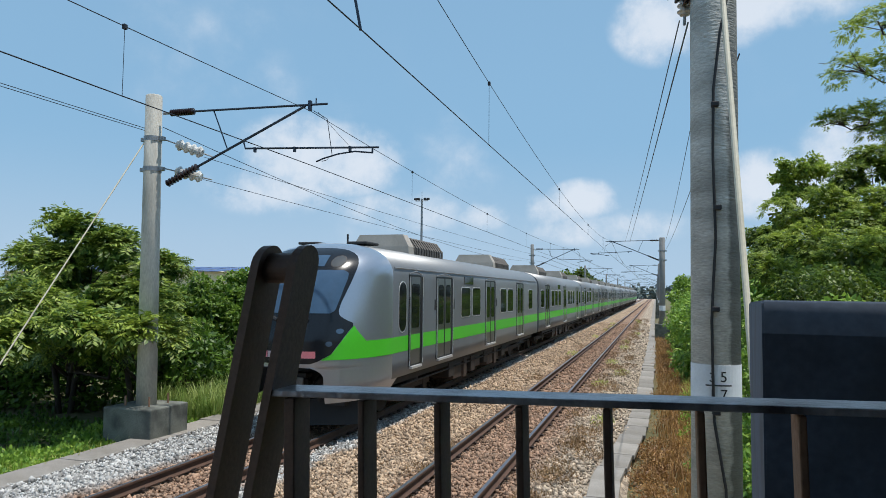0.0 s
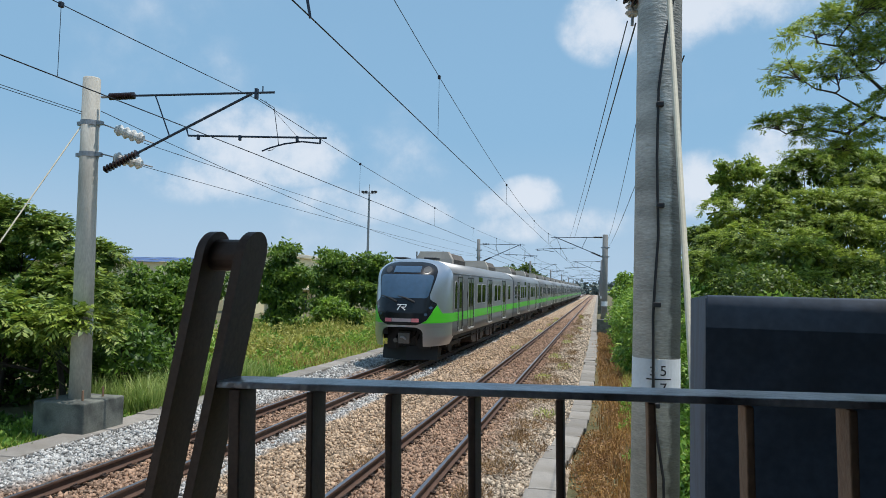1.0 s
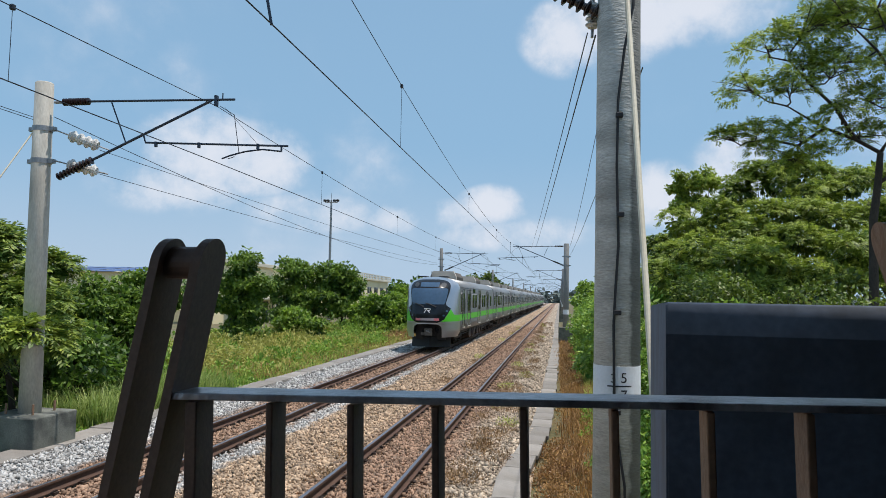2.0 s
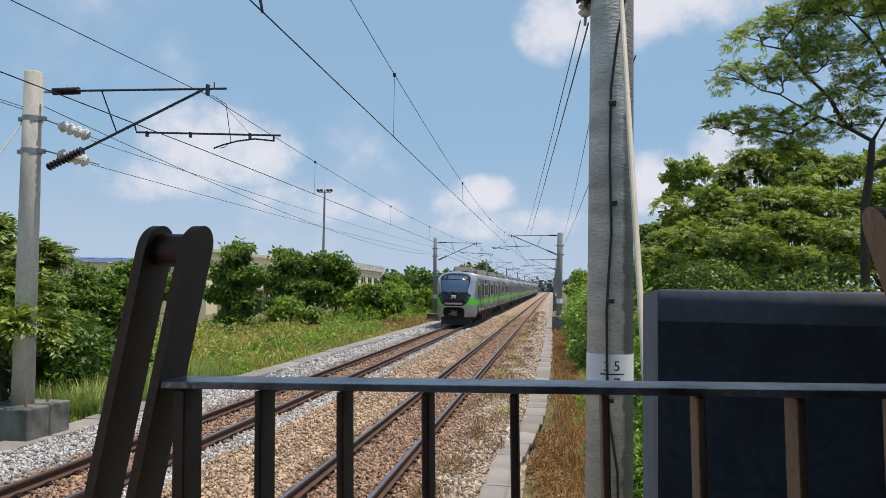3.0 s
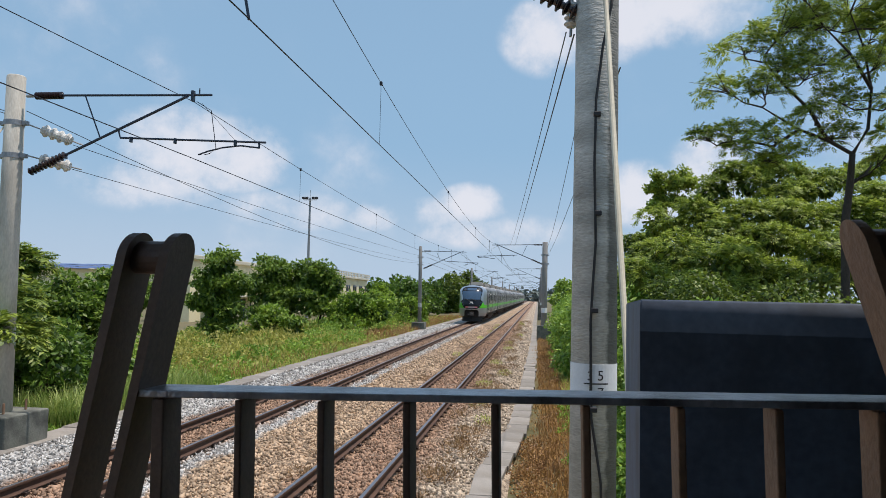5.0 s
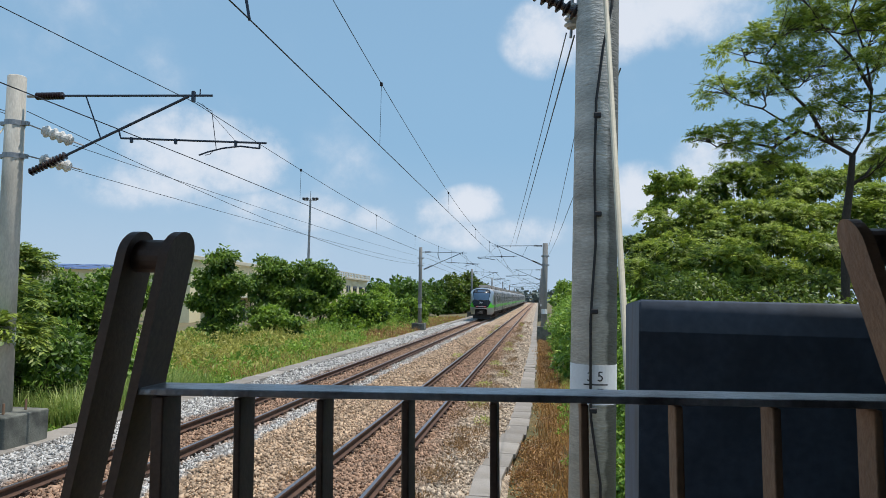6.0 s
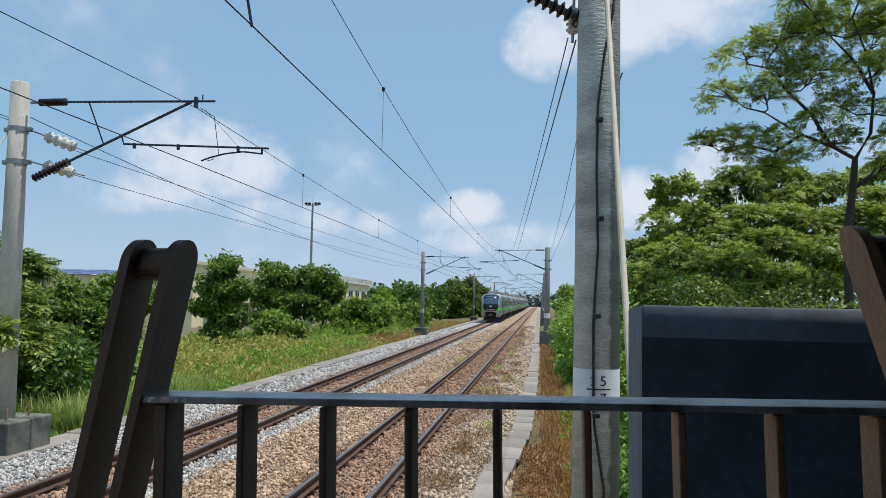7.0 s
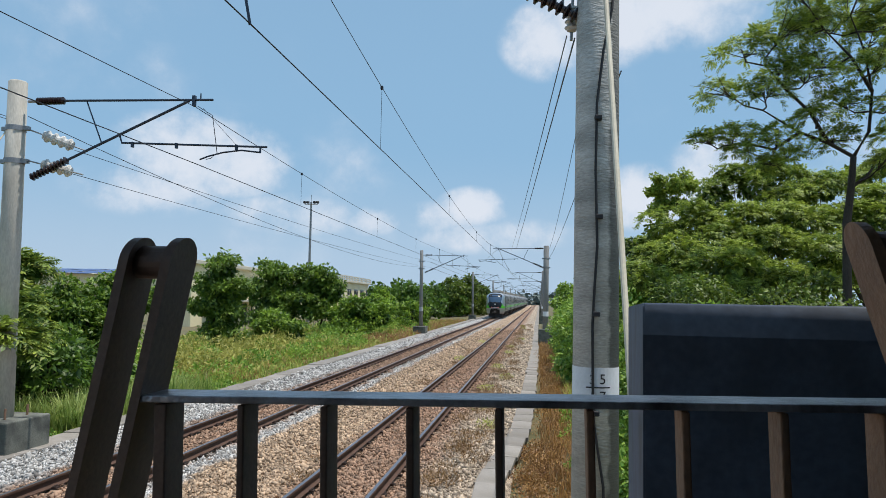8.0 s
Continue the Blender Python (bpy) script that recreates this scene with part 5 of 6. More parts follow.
def fronds(tips, outs, per, size, pairs=6):
    """Feather-shaped leaves: fronds that spread and droop from shoot tips, each with paired leaflets."""
    P, D = np.repeat(np.asarray(tips), per, 0), np.repeat(np.asarray(outs), per, 0)
    n = len(P)
    side = np.cross(D, rng.normal(size=(n, 3)))
    side /= np.linalg.norm(side, axis=1, keepdims=True) + 1e-9
    D = D * rng.uniform(0.2, 0.8, (n, 1)) + side * 0.9
    D /= np.linalg.norm(D, axis=1, keepdims=True)
    L = (size * rng.uniform(0.65, 1.25, n))[:, None]
    sag_f = rng.uniform(0.1, 0.45, (n, 1))
    out = []
    for k in range(pairs):
        s = 0.22 + 0.78 * (k + 0.5) / pairs
        c = P + D * L * s - np.array([0, 0, 1.0]) * L * sag_f * s * s
        T = D - np.array([0, 0, 2.0]) * sag_f * s
        T /= np.linalg.norm(T, axis=1, keepdims=True)
        W = np.cross(T, np.array([0, 0, 1.0]) + rng.normal(0, 0.15, (n, 3)))
        W /= np.linalg.norm(W, axis=1, keepdims=True) + 1e-9
        for q in (-1, 1):
            u = W * q * 0.8 + T * 0.55 - np.array([0, 0, 0.28]) + rng.normal(0, 0.12, (n, 3))
            u /= np.linalg.norm(u, axis=1, keepdims=True)
            m = L * 0.36 * (1.1 - 0.75 * abs(s - 0.5)) * rng.uniform(0.8, 1.2, (n, 1))
            w = np.cross(u, np.cross(W, T))
            w /= np.linalg.norm(w, axis=1, keepdims=True) + 1e-9
            mid = c + u * m * 0.45
            out.append(np.stack([c, mid + w * m * 0.15, c + u * m, mid - w * m * 0.15], 1))
    V = np.concatenate(out).reshape(-1, 3)
    i = np.arange(len(V) // 4)[:, None] * 4
    F = (i[:, None, :] + np.array([(0, 1, 2), (0, 2, 3)])[None]).reshape(-1, 3)
    return V, F


def broken(lobes, share=0.62):
    """Each crown lobe split into four smaller ones that lie loosely round its middle."""
    out = []
    for cx, cy, cz, ra, rb in lobes:
        for k in range(4):
            a = 1.57 * k + rng.uniform(-0.6, 0.6)
            q = rng.uniform(0.3, 0.62)
            f = share * rng.uniform(0.7, 1.15)
            out.append((cx + q * ra * math.cos(a), cy + q * ra * math.sin(a), cz + rb * rng.uniform(-0.6, 0.6), ra * f, rb * f * 1.15))
    return out


def lobe_tips(lobes, origin, density):
    """Shoot tips over the upper skin of crown lobes (x, y, z, half width, half height), and which way they point."""
    tips, outs = [], []
    for cx, cy, cz, ra, rb in lobes:
        c = np.array([cx, cy, cz]) - origin
        k = max(6, int(density * 4.2 * (ra * ra + 2 * ra * rb)))
        d = rng.normal(size=(k, 3))
        d[:, 2] = np.where(d[:, 2] < -0.35, -d[:, 2], d[:, 2])
        d /= np.linalg.norm(d, axis=1, keepdims=True)
        r = rng.uniform(0.5, 1.0, (k, 1)) ** 0.6 * (1 + 0.25 * (rng.uniform(0, 1, (k, 1)) > 0.88))
        tips.append(c + d * r * np.array([ra, ra, rb]))
        outs.append(d + np.array([0, 0, 0.6]))
    tips, outs = np.concatenate(tips), np.concatenate(outs)
    return tips, outs / np.linalg.norm(outs, axis=1, keepdims=True)


def frond_tree(x, y, z, lobes, label, group, density=8.5, size=0.44, leaves="leaf_f", inner="leaf_d", pairs=6, per=6, fill=900, name="feather_leaved_tree", trunk=0.09, stem=2.2):
    """A bushy tree of several stems; every lobe of its crown is set with shoots of feather-shaped leaves."""
    t = empty(name, pose(x, y, z))
    tagged(t, label, "tree", group)
    bm = bmesh.new()
    for k in range(3):
        a = 2.1 * k
        tube(bm, [(0.1 * math.cos(a), 0.1 * math.sin(a), -0.4), (0.25 * math.cos(a), 0.25 * math.sin(a), stem * 0.4), (0.5 * math.cos(a), 0.5 * math.sin(a), stem)], [trunk, trunk * 0.8, trunk * 0.55], 7)
    part("trunk", bm, M["bark"], t, smooth=True)
    org = np.array([x, y, z])
    for cx, cy, cz, ra, rb in lobes:
        c = np.array([cx, cy, cz]) - org
        bm = bmesh.new()
        branches(bm, (0, 0, min(stem * 0.9, c[2] * 0.5)), [tuple(c)], trunk * 0.55, 0.15)
        part("limb", bm, M["bark"], t, smooth=True)
    tips, outs = lobe_tips(broken(lobes), org, density)
    V, F = fronds(tips, outs, per, size, pairs)
    np_mesh("crown", V, F, M[leaves], t)
    # Darker inner leaves: shade inside the crown put into their colour.
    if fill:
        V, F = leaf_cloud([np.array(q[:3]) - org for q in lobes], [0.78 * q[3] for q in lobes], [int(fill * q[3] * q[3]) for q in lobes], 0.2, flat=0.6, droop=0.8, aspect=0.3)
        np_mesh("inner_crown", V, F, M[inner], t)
    return t


def clump_tree(name, x, y, z, lobes, label, group, leaves, size, count, sub=0.3, trunk=0.08, aspect=0.3, droop=0.35, inner="leaf_d"):
    """A broad-leaved tree: each crown lobe is a heap of small leaf clumps with dark gaps between them."""
    t = empty(name, pose(x, y, z))
    top = max(q[2] for q in lobes) - z
    tagged(t, label, "tree" if top > 3.0 else "shrub", group)
    org = np.array([x, y, z])
    bm = bmesh.new()
    j = rng.normal(0, 0.05 * top, 2)
    tube(bm, [(0, 0, -0.4), (j[0], j[1], top * 0.3), (j[1], j[0], top * 0.6), (0, 0, top * 0.9)], [trunk * 1.3, trunk, trunk * 0.7, trunk * 0.3], 7)
    part("trunk", bm, M["bark"], t, smooth=True)
    for q in lobes:
        bm = bmesh.new()
        c = np.array(q[:3]) - org
        branches(bm, (0, 0, max(0.2, c[2] * 0.55)), [tuple(c)], trunk * 0.45, 0.2)
        part("limb", bm, M["bark"], t, smooth=True)
    tips, _ = lobe_tips(broken(lobes, 0.66), org, 1.0 / (sub * sub * 4.2))
    rs = sub * rng.uniform(0.55, 1.35, len(tips))
    tot = float((rs ** 2).sum())
    V, F = leaf_cloud(tips, rs, [max(6, int(count * r * r / tot)) for r in rs], size, flat=0.5, droop=droop, aspect=aspect)
    np_mesh("crown", V, F, M[leaves], t)
    # Fill behind the clumps; its default dark green paints the crown's inner shade.
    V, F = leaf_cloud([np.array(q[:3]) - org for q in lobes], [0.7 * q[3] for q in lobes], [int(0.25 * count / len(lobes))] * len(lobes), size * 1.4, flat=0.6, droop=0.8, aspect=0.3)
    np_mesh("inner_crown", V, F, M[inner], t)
    return t


def blades(name, n, area, h, width, material, label, category="grass", keep=None, tuft=5):
    """Grass or weeds as thin bent blades in tufts."""
    m = n // tuft
    x0, x1, y0, y1 = area
    cx, cy = rng.uniform(x0, x1, m), y0 + (y1 - y0) * rng.uniform(0, 1, m) ** 1.3
    if keep is not None:
        k = keep(cx, cy)
        cx, cy = cx[k], cy[k]
        m = len(cx)
    x = np.repeat(cx, tuft) + rng.normal(0, 0.05, m * tuft)
    y = np.repeat(cy, tuft) + rng.normal(0, 0.05, m * tuft)
    hh = np.repeat(h * rng.uniform(0.4, 1.3, m), tuft) * rng.uniform(0.6, 1.1, m * tuft)
    a = rng.uniform(0, 2 * np.pi, m * tuft)
    b = hh * rng.uniform(0.1, 0.7, m * tuft)
    dx, dy = np.cos(a), np.sin(a)
    g = np.full(m * tuft, -0.42)
    left = x < -10
    g[left] = -0.42 - 0.25 * np.minimum(1, (-10 - x[left]) / 8) - 0.05
    rt = x > 0.3
    g[rt] += 0.25 * np.clip((x[rt] - 0.6) / 4, 0, 1)
    w = width * rng.uniform(0.6, 1.4, m * tuft)
    P0 = np.stack([x - dy * w, y + dx * w, g], -1)
    P1 = np.stack([x + dy * w, y - dx * w, g], -1)
    Q0 = np.stack([x + dx * b * 0.35 - dy * w * 0.8, y + dy * b * 0.35 + dx * w * 0.8, g + hh * 0.6], -1)
    Q1 = np.stack([x + dx * b * 0.35 + dy * w * 0.8, y + dy * b * 0.35 - dx * w * 0.8, g + hh * 0.6], -1)
    T = np.stack([x + dx * b, y + dy * b, g + hh * 0.95], -1)
    V = np.stack([P0, P1, Q0, Q1, T], 1).reshape(-1, 3)
    i = np.arange(m * tuft)[:, None] * 5
    F = (i[:, None, :] + np.array([(0, 1, 3), (0, 3, 2), (2, 3, 4)])[None]).reshape(-1, 3)
    o = np_mesh(name, V, F, material)
    tagged(o, label, category, kind="stuff")


def spray_tree(x, y, z, trunk, limbs, masses, label, group):
    """An open tree: crooked trunk and limbs in view, each fork ending in a loose mass of feather-shaped leaves."""
    t = empty("feathery_tree", pose(x, y, z))
    tagged(t, label, "tree", group)
    bm = bmesh.new()
    tube(bm, trunk, [0.13, 0.11, 0.095, 0.085, 0.07][:len(trunk)], 9)
    part("trunk", bm, M["bark"], t, smooth=True)
    nodes = []
    for path in limbs:
        n = len(path)
        part("limb", rod(path, [0.05 - 0.034 * i / (n - 1) for i in range(n)], 7), M["bark"], t, smooth=True)
        for p, q in zip(path, path[1:]):
            nodes += [Vector(p).lerp(Vector(q), f) for f in (0.0, 0.5, 1.0)]
    lobes = []
    for mx, mz, ra, rb in masses:
        my = rng.uniform(-0.9, 0.9)
        tip = Vector((mx, my, mz))
        a = min(nodes, key=lambda q: (q - tip).length + 1.5 * max(0.0, q.z - tip.z))
        bm = bmesh.new()
        k = a.lerp(tip, 0.5) + Vector((rng.normal(0, 0.08), 0, -0.12))
        tube(bm, [a, k, tip], [0.026, 0.019, 0.010], 6, caps=False)
        for q in range(9):
            e = tip + Vector((rng.normal(0, 0.55) * ra, rng.normal(0, 0.55) * ra, rng.normal(0.1, 0.5) * rb))
            tube(bm, [k.lerp(tip, rng.uniform(0.3, 1.0)), tip.lerp(e, 0.5) + Vector((0, 0, 0.05)), e], [0.012, 0.009, 0.004], 4, caps=False)
        part("branch", bm, M["bark"], t, smooth=True)
        lobes.append((mx, my, mz, ra, rb))
        for q in range(2):
            # smaller tufts round the mass break its outline
            lobes.append((mx + rng.uniform(-1, 1) * ra, my + rng.uniform(-0.6, 0.6), mz + rng.uniform(-0.5, 0.9) * rb, ra * 0.45, rb * 0.5))
    tips, outs = lobe_tips(lobes, np.zeros(3), 7.5)
    V, F = fronds(tips, outs, 5, 0.29, 6)
    np_mesh("crown", V, F, M["leaf_r"], t)
    return t


def make_plants():
    gl, gr = "trees beside the left track", "trees beside the right track"
    L, R, Vv = M["leaf_l"], M["leaf_r"], M["leaf_v"]
    # left side, near to far
    for x, y, h, rx, n in ((-20.5, 17.5, 3.5, 2.2, 9000), (-17.0, 22.5, 2.8, 2.2, 9000), (-19.6, 26.5, 2.8, 2.2, 7000), (-23.0, 31.5, 3.0, 2.3, 5500), (-24.0, 24.0, 3.9, 2.6, 6000), (-26.0, 19.0, 3.9, 2.8, 5000)):
        tree("broadleaf_tree", x, y, -0.6, h, rx, 0.25, 64, n, 0.17, M["leaf_y"], "dense green broadleaf tree leafy to the ground", group=gl, spread=0.6, flat=0.42, droop=0.7, aspect=0.26)
    frond_tree(-15.1, 15.2, -0.6, ((-15.58, 15.4, 4.49, 0.47, 0.44), (-17.08, 15.6, 3.68, 0.51, 0.35), (-14.42, 15.2, 4.1, 0.76, 0.53), (-15.3, 15.0, 3.26, 0.99, 0.64), (-13.66, 15.2, 3.65, 0.67, 0.57),
                                   (-16.46, 14.6, 2.42, 0.83, 0.63), (-13.84, 14.4, 2.32, 1.0, 0.64), (-14.96, 13.8, 1.54, 0.84, 0.53), (-12.9, 14.8, 2.69, 0.65, 0.65), (-17.4, 14.8, 1.6, 0.9, 0.6), (-15.4, 15.9, 2.2, 1.3, 0.9),
                                   (-13.11, 12.2, 2.37, 0.75, 0.44), (-11.47, 11.8, 2.06, 0.65, 0.38), (-12.85, 11.3, 1.87, 0.7, 0.44), (-11.12, 12.3, 1.86, 0.48, 0.34)),
               "tall bushy tree with drooping feather-shaped leaves", gl)
    frond_tree(-12.4, 14.8, -0.6, ((-12.06, 15.0, 3.34, 0.5, 0.46), (-12.04, 14.6, 2.55, 0.56, 0.56), (-11.0, 14.0, 2.17, 0.29, 0.53), (-10.6, 13.4, 1.63, 0.28, 0.36), (-10.3, 12.0, 1.96, 0.32, 0.2), (-11.62, 13.2, 1.8, 0.58, 0.39), (-12.7, 13.5, 1.5, 0.8, 0.4)),
               "bushy tree with feather-shaped leaves overhanging a pole", gl)
    clump_tree("broadleaf_tree", -13.3, 19.6, -0.6, ((-14.17, 19.0, 2.3, 0.8, 0.62), (-13.32, 19.0, 1.9, 0.8, 0.8), (-13.41, 20.0, 2.6, 0.7, 0.6), (-13.2, 21.0, 3.1, 0.6, 0.45), (-12.62, 19.5, 1.97, 0.81, 0.81), (-13.18, 18.0, 1.34, 0.59, 0.59), (-12.5, 20.6, 2.6, 0.7, 0.5), (-14.6, 20.5, 1.9, 0.9, 0.6)),
               "glossy green broadleaf tree behind tall grass", gl, "leaf_y", 0.16, 15000, 0.3, aspect=0.28, droop=0.6)
    # Undergrowth in deep green: the shade below the trees is painted into it.
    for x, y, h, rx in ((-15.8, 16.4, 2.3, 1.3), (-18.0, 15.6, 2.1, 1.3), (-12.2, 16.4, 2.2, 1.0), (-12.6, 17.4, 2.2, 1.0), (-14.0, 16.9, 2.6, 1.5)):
        tree("shrub", x, y, -0.6, h, rx, -0.1, 34, 3000, 0.18, M["leaf_d"], "undergrowth with tree shade put into its dark leaves", group=gl, spread=0.6, flat=0.7, aspect=0.3)
    clump_tree("broadleaf_tree", -19.0, 40.0, -0.6, ((-18.91, 40.0, 4.3, 0.95, 0.82), (-19.74, 40.0, 3.25, 1.0, 0.7), (-18.1, 40.0, 3.07, 1.1, 0.8), (-19.02, 40.0, 1.9, 1.4, 0.7), (-20.0, 39.5, 2.1, 0.7, 0.5), (-18.4, 39.5, 0.5, 1.2, 0.85)),
               "slim dark green young tree in the grass", gl, "leaf_y", 0.24, 9000, 0.36, aspect=0.26, droop=0.6)
    clump_tree("broadleaf_tree", -22.4, 57.0, -0.6, ((-22.03, 57.0, 4.54, 1.6, 1.2), (-23.18, 57.0, 2.63, 1.7, 1.4), (-21.2, 56.5, 2.39, 1.8, 1.6), (-22.2, 56.5, 1.0, 1.8, 1.0)),
               "dark round-crowned tree in long grass", gl, "leaf_y", 0.3, 8000, 0.5, aspect=0.28, droop=0.5)
    clump_tree("broadleaf_tree", -18.4, 57.0, -0.6, ((-18.71, 57.0, 4.25, 1.7, 1.3), (-17.64, 57.5, 3.02, 1.45, 1.45), (-18.6, 56.5, 1.8, 1.8, 1.4), (-19.5, 57.2, 3.2, 1.3, 1.2)),
               "dark round-crowned tree in long grass", gl, "leaf_y", 0.3, 8000, 0.5, aspect=0.28, droop=0.5)
    clump_tree("shrub", -14.6, 56.0, -0.6, ((-14.56, 56.0, 1.94, 1.68, 0.98), (-15.83, 55.5, 1.09, 1.39, 1.11), (-13.23, 56.5, 1.26, 1.4, 0.98), (-14.67, 55.5, 0.43, 1.66, 0.83)),
               "spreading light green shrub in the grass", gl, "leaf_l", 0.26, 7000, 0.42, droop=0.4)
    clump_tree("shrub", -17.1, 45.0, -0.6, ((-17.51, 45.0, 0.87, 1.14, 0.68), (-16.31, 45.0, 0.44, 1.02, 0.64), (-18.0, 44.5, 0.09, 0.79, 0.5)),
               "leafy green shrub in the grass", gl, "leaf_l", 0.24, 4000, 0.32, droop=0.4)
    for x, y, h, rx, n in ((-16.3, 70.0, 3.6, 2.2, 4500), (-13.4, 73.0, 3.0, 1.7, 3500), (-18.5, 82.0, 4.4, 2.4, 4500)):
        tree("shrub" if h < 3.4 else "broadleaf_tree", x, y, -0.6, h, rx, 0.1, 26, n, 0.3, L, "leafy green shrub in the grass", group=gl, spread=0.6, aspect=0.3)
    for k in range(15):
        x, y = -16.5 - 9 * ((k * 7) % 5) / 5 + rng.normal(0, 0.8), 88 + 9.0 * k
        tree("broadleaf_tree", x, y, -0.6, rng.uniform(4.0, 5.4) + 0.012 * (y - 88), 2.4, 0.3, 20, 2000, 0.46, M["leaf_d"], "distant dark green tree beside the line", group=gl, spread=1.15)
    for x, y, h, rx in ((-16.9, 135, 7.0, 4.0), (-14.3, 140, 7.6, 4.2), (-13.2, 150, 6.4, 3.6)):
        tree("broadleaf_tree", x, y, -0.6, h, rx, 0.3, 40, 3500, 0.5, M["leaf_w"], "tall dark tree far along the line", group=gl, spread=1.1, flat=0.6)
    # right side: tall open tree, dense wood behind, vines in front
    spray_tree(7.5, 18.2, -0.4, ((0.1, 0, -0.3), (-0.12, 0.05, 2.4), (-0.1, 0, 5.2), (0.02, 0.0, 6.1), (0.09, 0, 6.85)),
               (((0.09, 0, 6.85), (-0.45, 0.05, 7.2), (-1.1, 0.1, 7.5), (-1.6, 0.05, 7.8), (-2.0, 0, 8.05)), ((-0.45, 0.05, 7.2), (-0.95, -0.15, 7.95), (-1.5, -0.2, 8.5), (-1.95, -0.1, 9.15), (-2.4, 0, 9.3)),
                ((-1.1, 0.1, 7.5), (-1.7, 0.2, 7.1), (-2.3, 0.2, 7.25), (-2.9, 0.15, 7.2)), ((0.09, 0, 6.85), (0.5, 0.1, 7.5), (0.6, 0.1, 8.5), (0.4, 0.05, 9.6), (0.1, 0, 10.4)), ((0.6, 0.1, 8.5), (0.0, -0.2, 9.3), (-0.6, -0.2, 10.0)),
                ((0.02, 0, 6.1), (0.5, 0.3, 6.4), (1.2, 0.4, 7.4), (1.5, 0.3, 9.0))),
               ((-0.38, 10.31, 1.06, 0.44), (0.4, 10.72, 0.97, 0.53), (-1.66, 9.76, 0.71, 0.4), (-2.54, 9.44, 0.75, 0.25), (-2.71, 8.76, 0.6, 0.3), (-2.15, 8.31, 0.66, 0.3), (-3.21, 7.35, 0.5, 0.24), (-2.56, 7.55, 0.6, 0.24),
                (-1.93, 7.12, 0.5, 0.28), (-1.04, 8.71, 0.66, 0.36), (-0.56, 9.21, 0.75, 0.45), (-0.04, 8.27, 0.66, 0.38), (-0.9, 7.7, 0.58, 0.28), (-0.37, 7.27, 0.62, 0.28), (0.48, 8.84, 0.53, 0.55), (0.73, 9.85, 0.62, 0.65),
                (0.5, 6.6, 0.44, 0.28), (-1.02, 10.08, 0.62, 0.33), (-1.75, 8.9, 0.42, 0.25), (0.9, 8.0, 0.44, 0.4), (-1.16, 10.75, 0.53, 0.27), (1.5, 9.2, 0.7, 0.5), (1.3, 10.4, 0.8, 0.6), (0.0, 11.5, 1.0, 0.5), (1.6, 7.6, 0.6, 0.4), (-2.4, 7.05, 0.5, 0.22), (-1.3, 6.95, 0.5, 0.25), (-1.9, 6.6, 0.45, 0.2)),
               "tall open tree with feathery leaves in loose tiers", gr)
    for bx_, by, lobes in ((3.6, 22.5, ((3.55, 26.0, 4.78, 0.8, 0.54), (4.14, 24.0, 5.2, 0.85, 0.5), (4.18, 21.0, 4.12, 0.85, 0.48), (2.76, 19.0, 3.46, 0.65, 0.44), (3.43, 18.5, 3.11, 0.75, 0.36), (3.4, 22.5, 4.1, 0.8, 0.5))),
                          (5.7, 23.0, ((5.87, 25.0, 6.34, 0.75, 0.46), (5.67, 22.5, 5.05, 0.85, 0.46), (4.77, 20.0, 3.79, 0.9, 0.42), (4.86, 19.0, 3.14, 0.85, 0.34), (5.99, 25.0, 6.8, 0.52, 0.35), (6.54, 25.0, 7.27, 0.63, 0.32), (5.2, 24.0, 5.7, 0.8, 0.45), (5.6, 21.0, 4.2, 0.9, 0.45))),
                          (7.2, 23.2, ((7.79, 25.5, 7.52, 0.7, 0.29), (8.49, 25.0, 7.14, 0.62, 0.32), (7.3, 25.0, 6.8, 0.85, 0.42), (6.51, 23.0, 5.63, 0.9, 0.42), (6.88, 22.0, 4.71, 0.9, 0.45), (6.22, 20.5, 3.55, 1.0, 0.42), (7.25, 20.0, 3.37, 0.9, 0.38), (7.72, 21.0, 4.25, 0.9, 0.47))),
                          (8.8, 23.4, ((8.21, 24.5, 6.38, 0.95, 0.44), (8.09, 23.0, 5.42, 1.0, 0.47), (9.34, 25.0, 6.79, 0.9, 0.42), (9.2, 22.0, 4.62, 0.95, 0.49), (8.6, 21.0, 3.9, 0.9, 0.45))),
                          (10.6, 24.4, ((9.46, 23.5, 5.7, 0.9, 0.47), (10.71, 26.0, 7.18, 0.8, 0.47), (10.67, 24.0, 6.19, 0.85, 0.54), (11.7, 26.0, 7.64, 0.7, 0.47), (10.39, 23.0, 5.12, 0.8, 0.61), (11.6, 23.0, 5.9, 0.9, 0.6)))):
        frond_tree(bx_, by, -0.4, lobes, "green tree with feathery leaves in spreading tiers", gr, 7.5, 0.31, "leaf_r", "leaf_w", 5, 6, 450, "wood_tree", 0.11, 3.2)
    for x, y, h, rx, n in ((6.3, 27.0, 6.4, 2.4, 9000), (9.5, 27.5, 7.0, 2.8, 8000), (4.6, 28.5, 5.2, 1.9, 7000), (7.6, 31.0, 6.6, 2.6, 7000), (12.8, 27.0, 7.4, 3.0, 7000),
                           (4.6, 34.0, 4.8, 1.9, 6000), (8.8, 36.0, 6.0, 3.0, 4000), (15.5, 20.5, 7.4, 3.2, 6000)):
        tree("broadleaf_tree", x, y, -0.4, h, rx, 0.8, 50, n, 0.2, R if int(x) % 2 else M["leaf_w"], "dense green tree tangled with others", group=gr, spread=0.68, flat=0.38, aspect=0.24, droop=0.2)
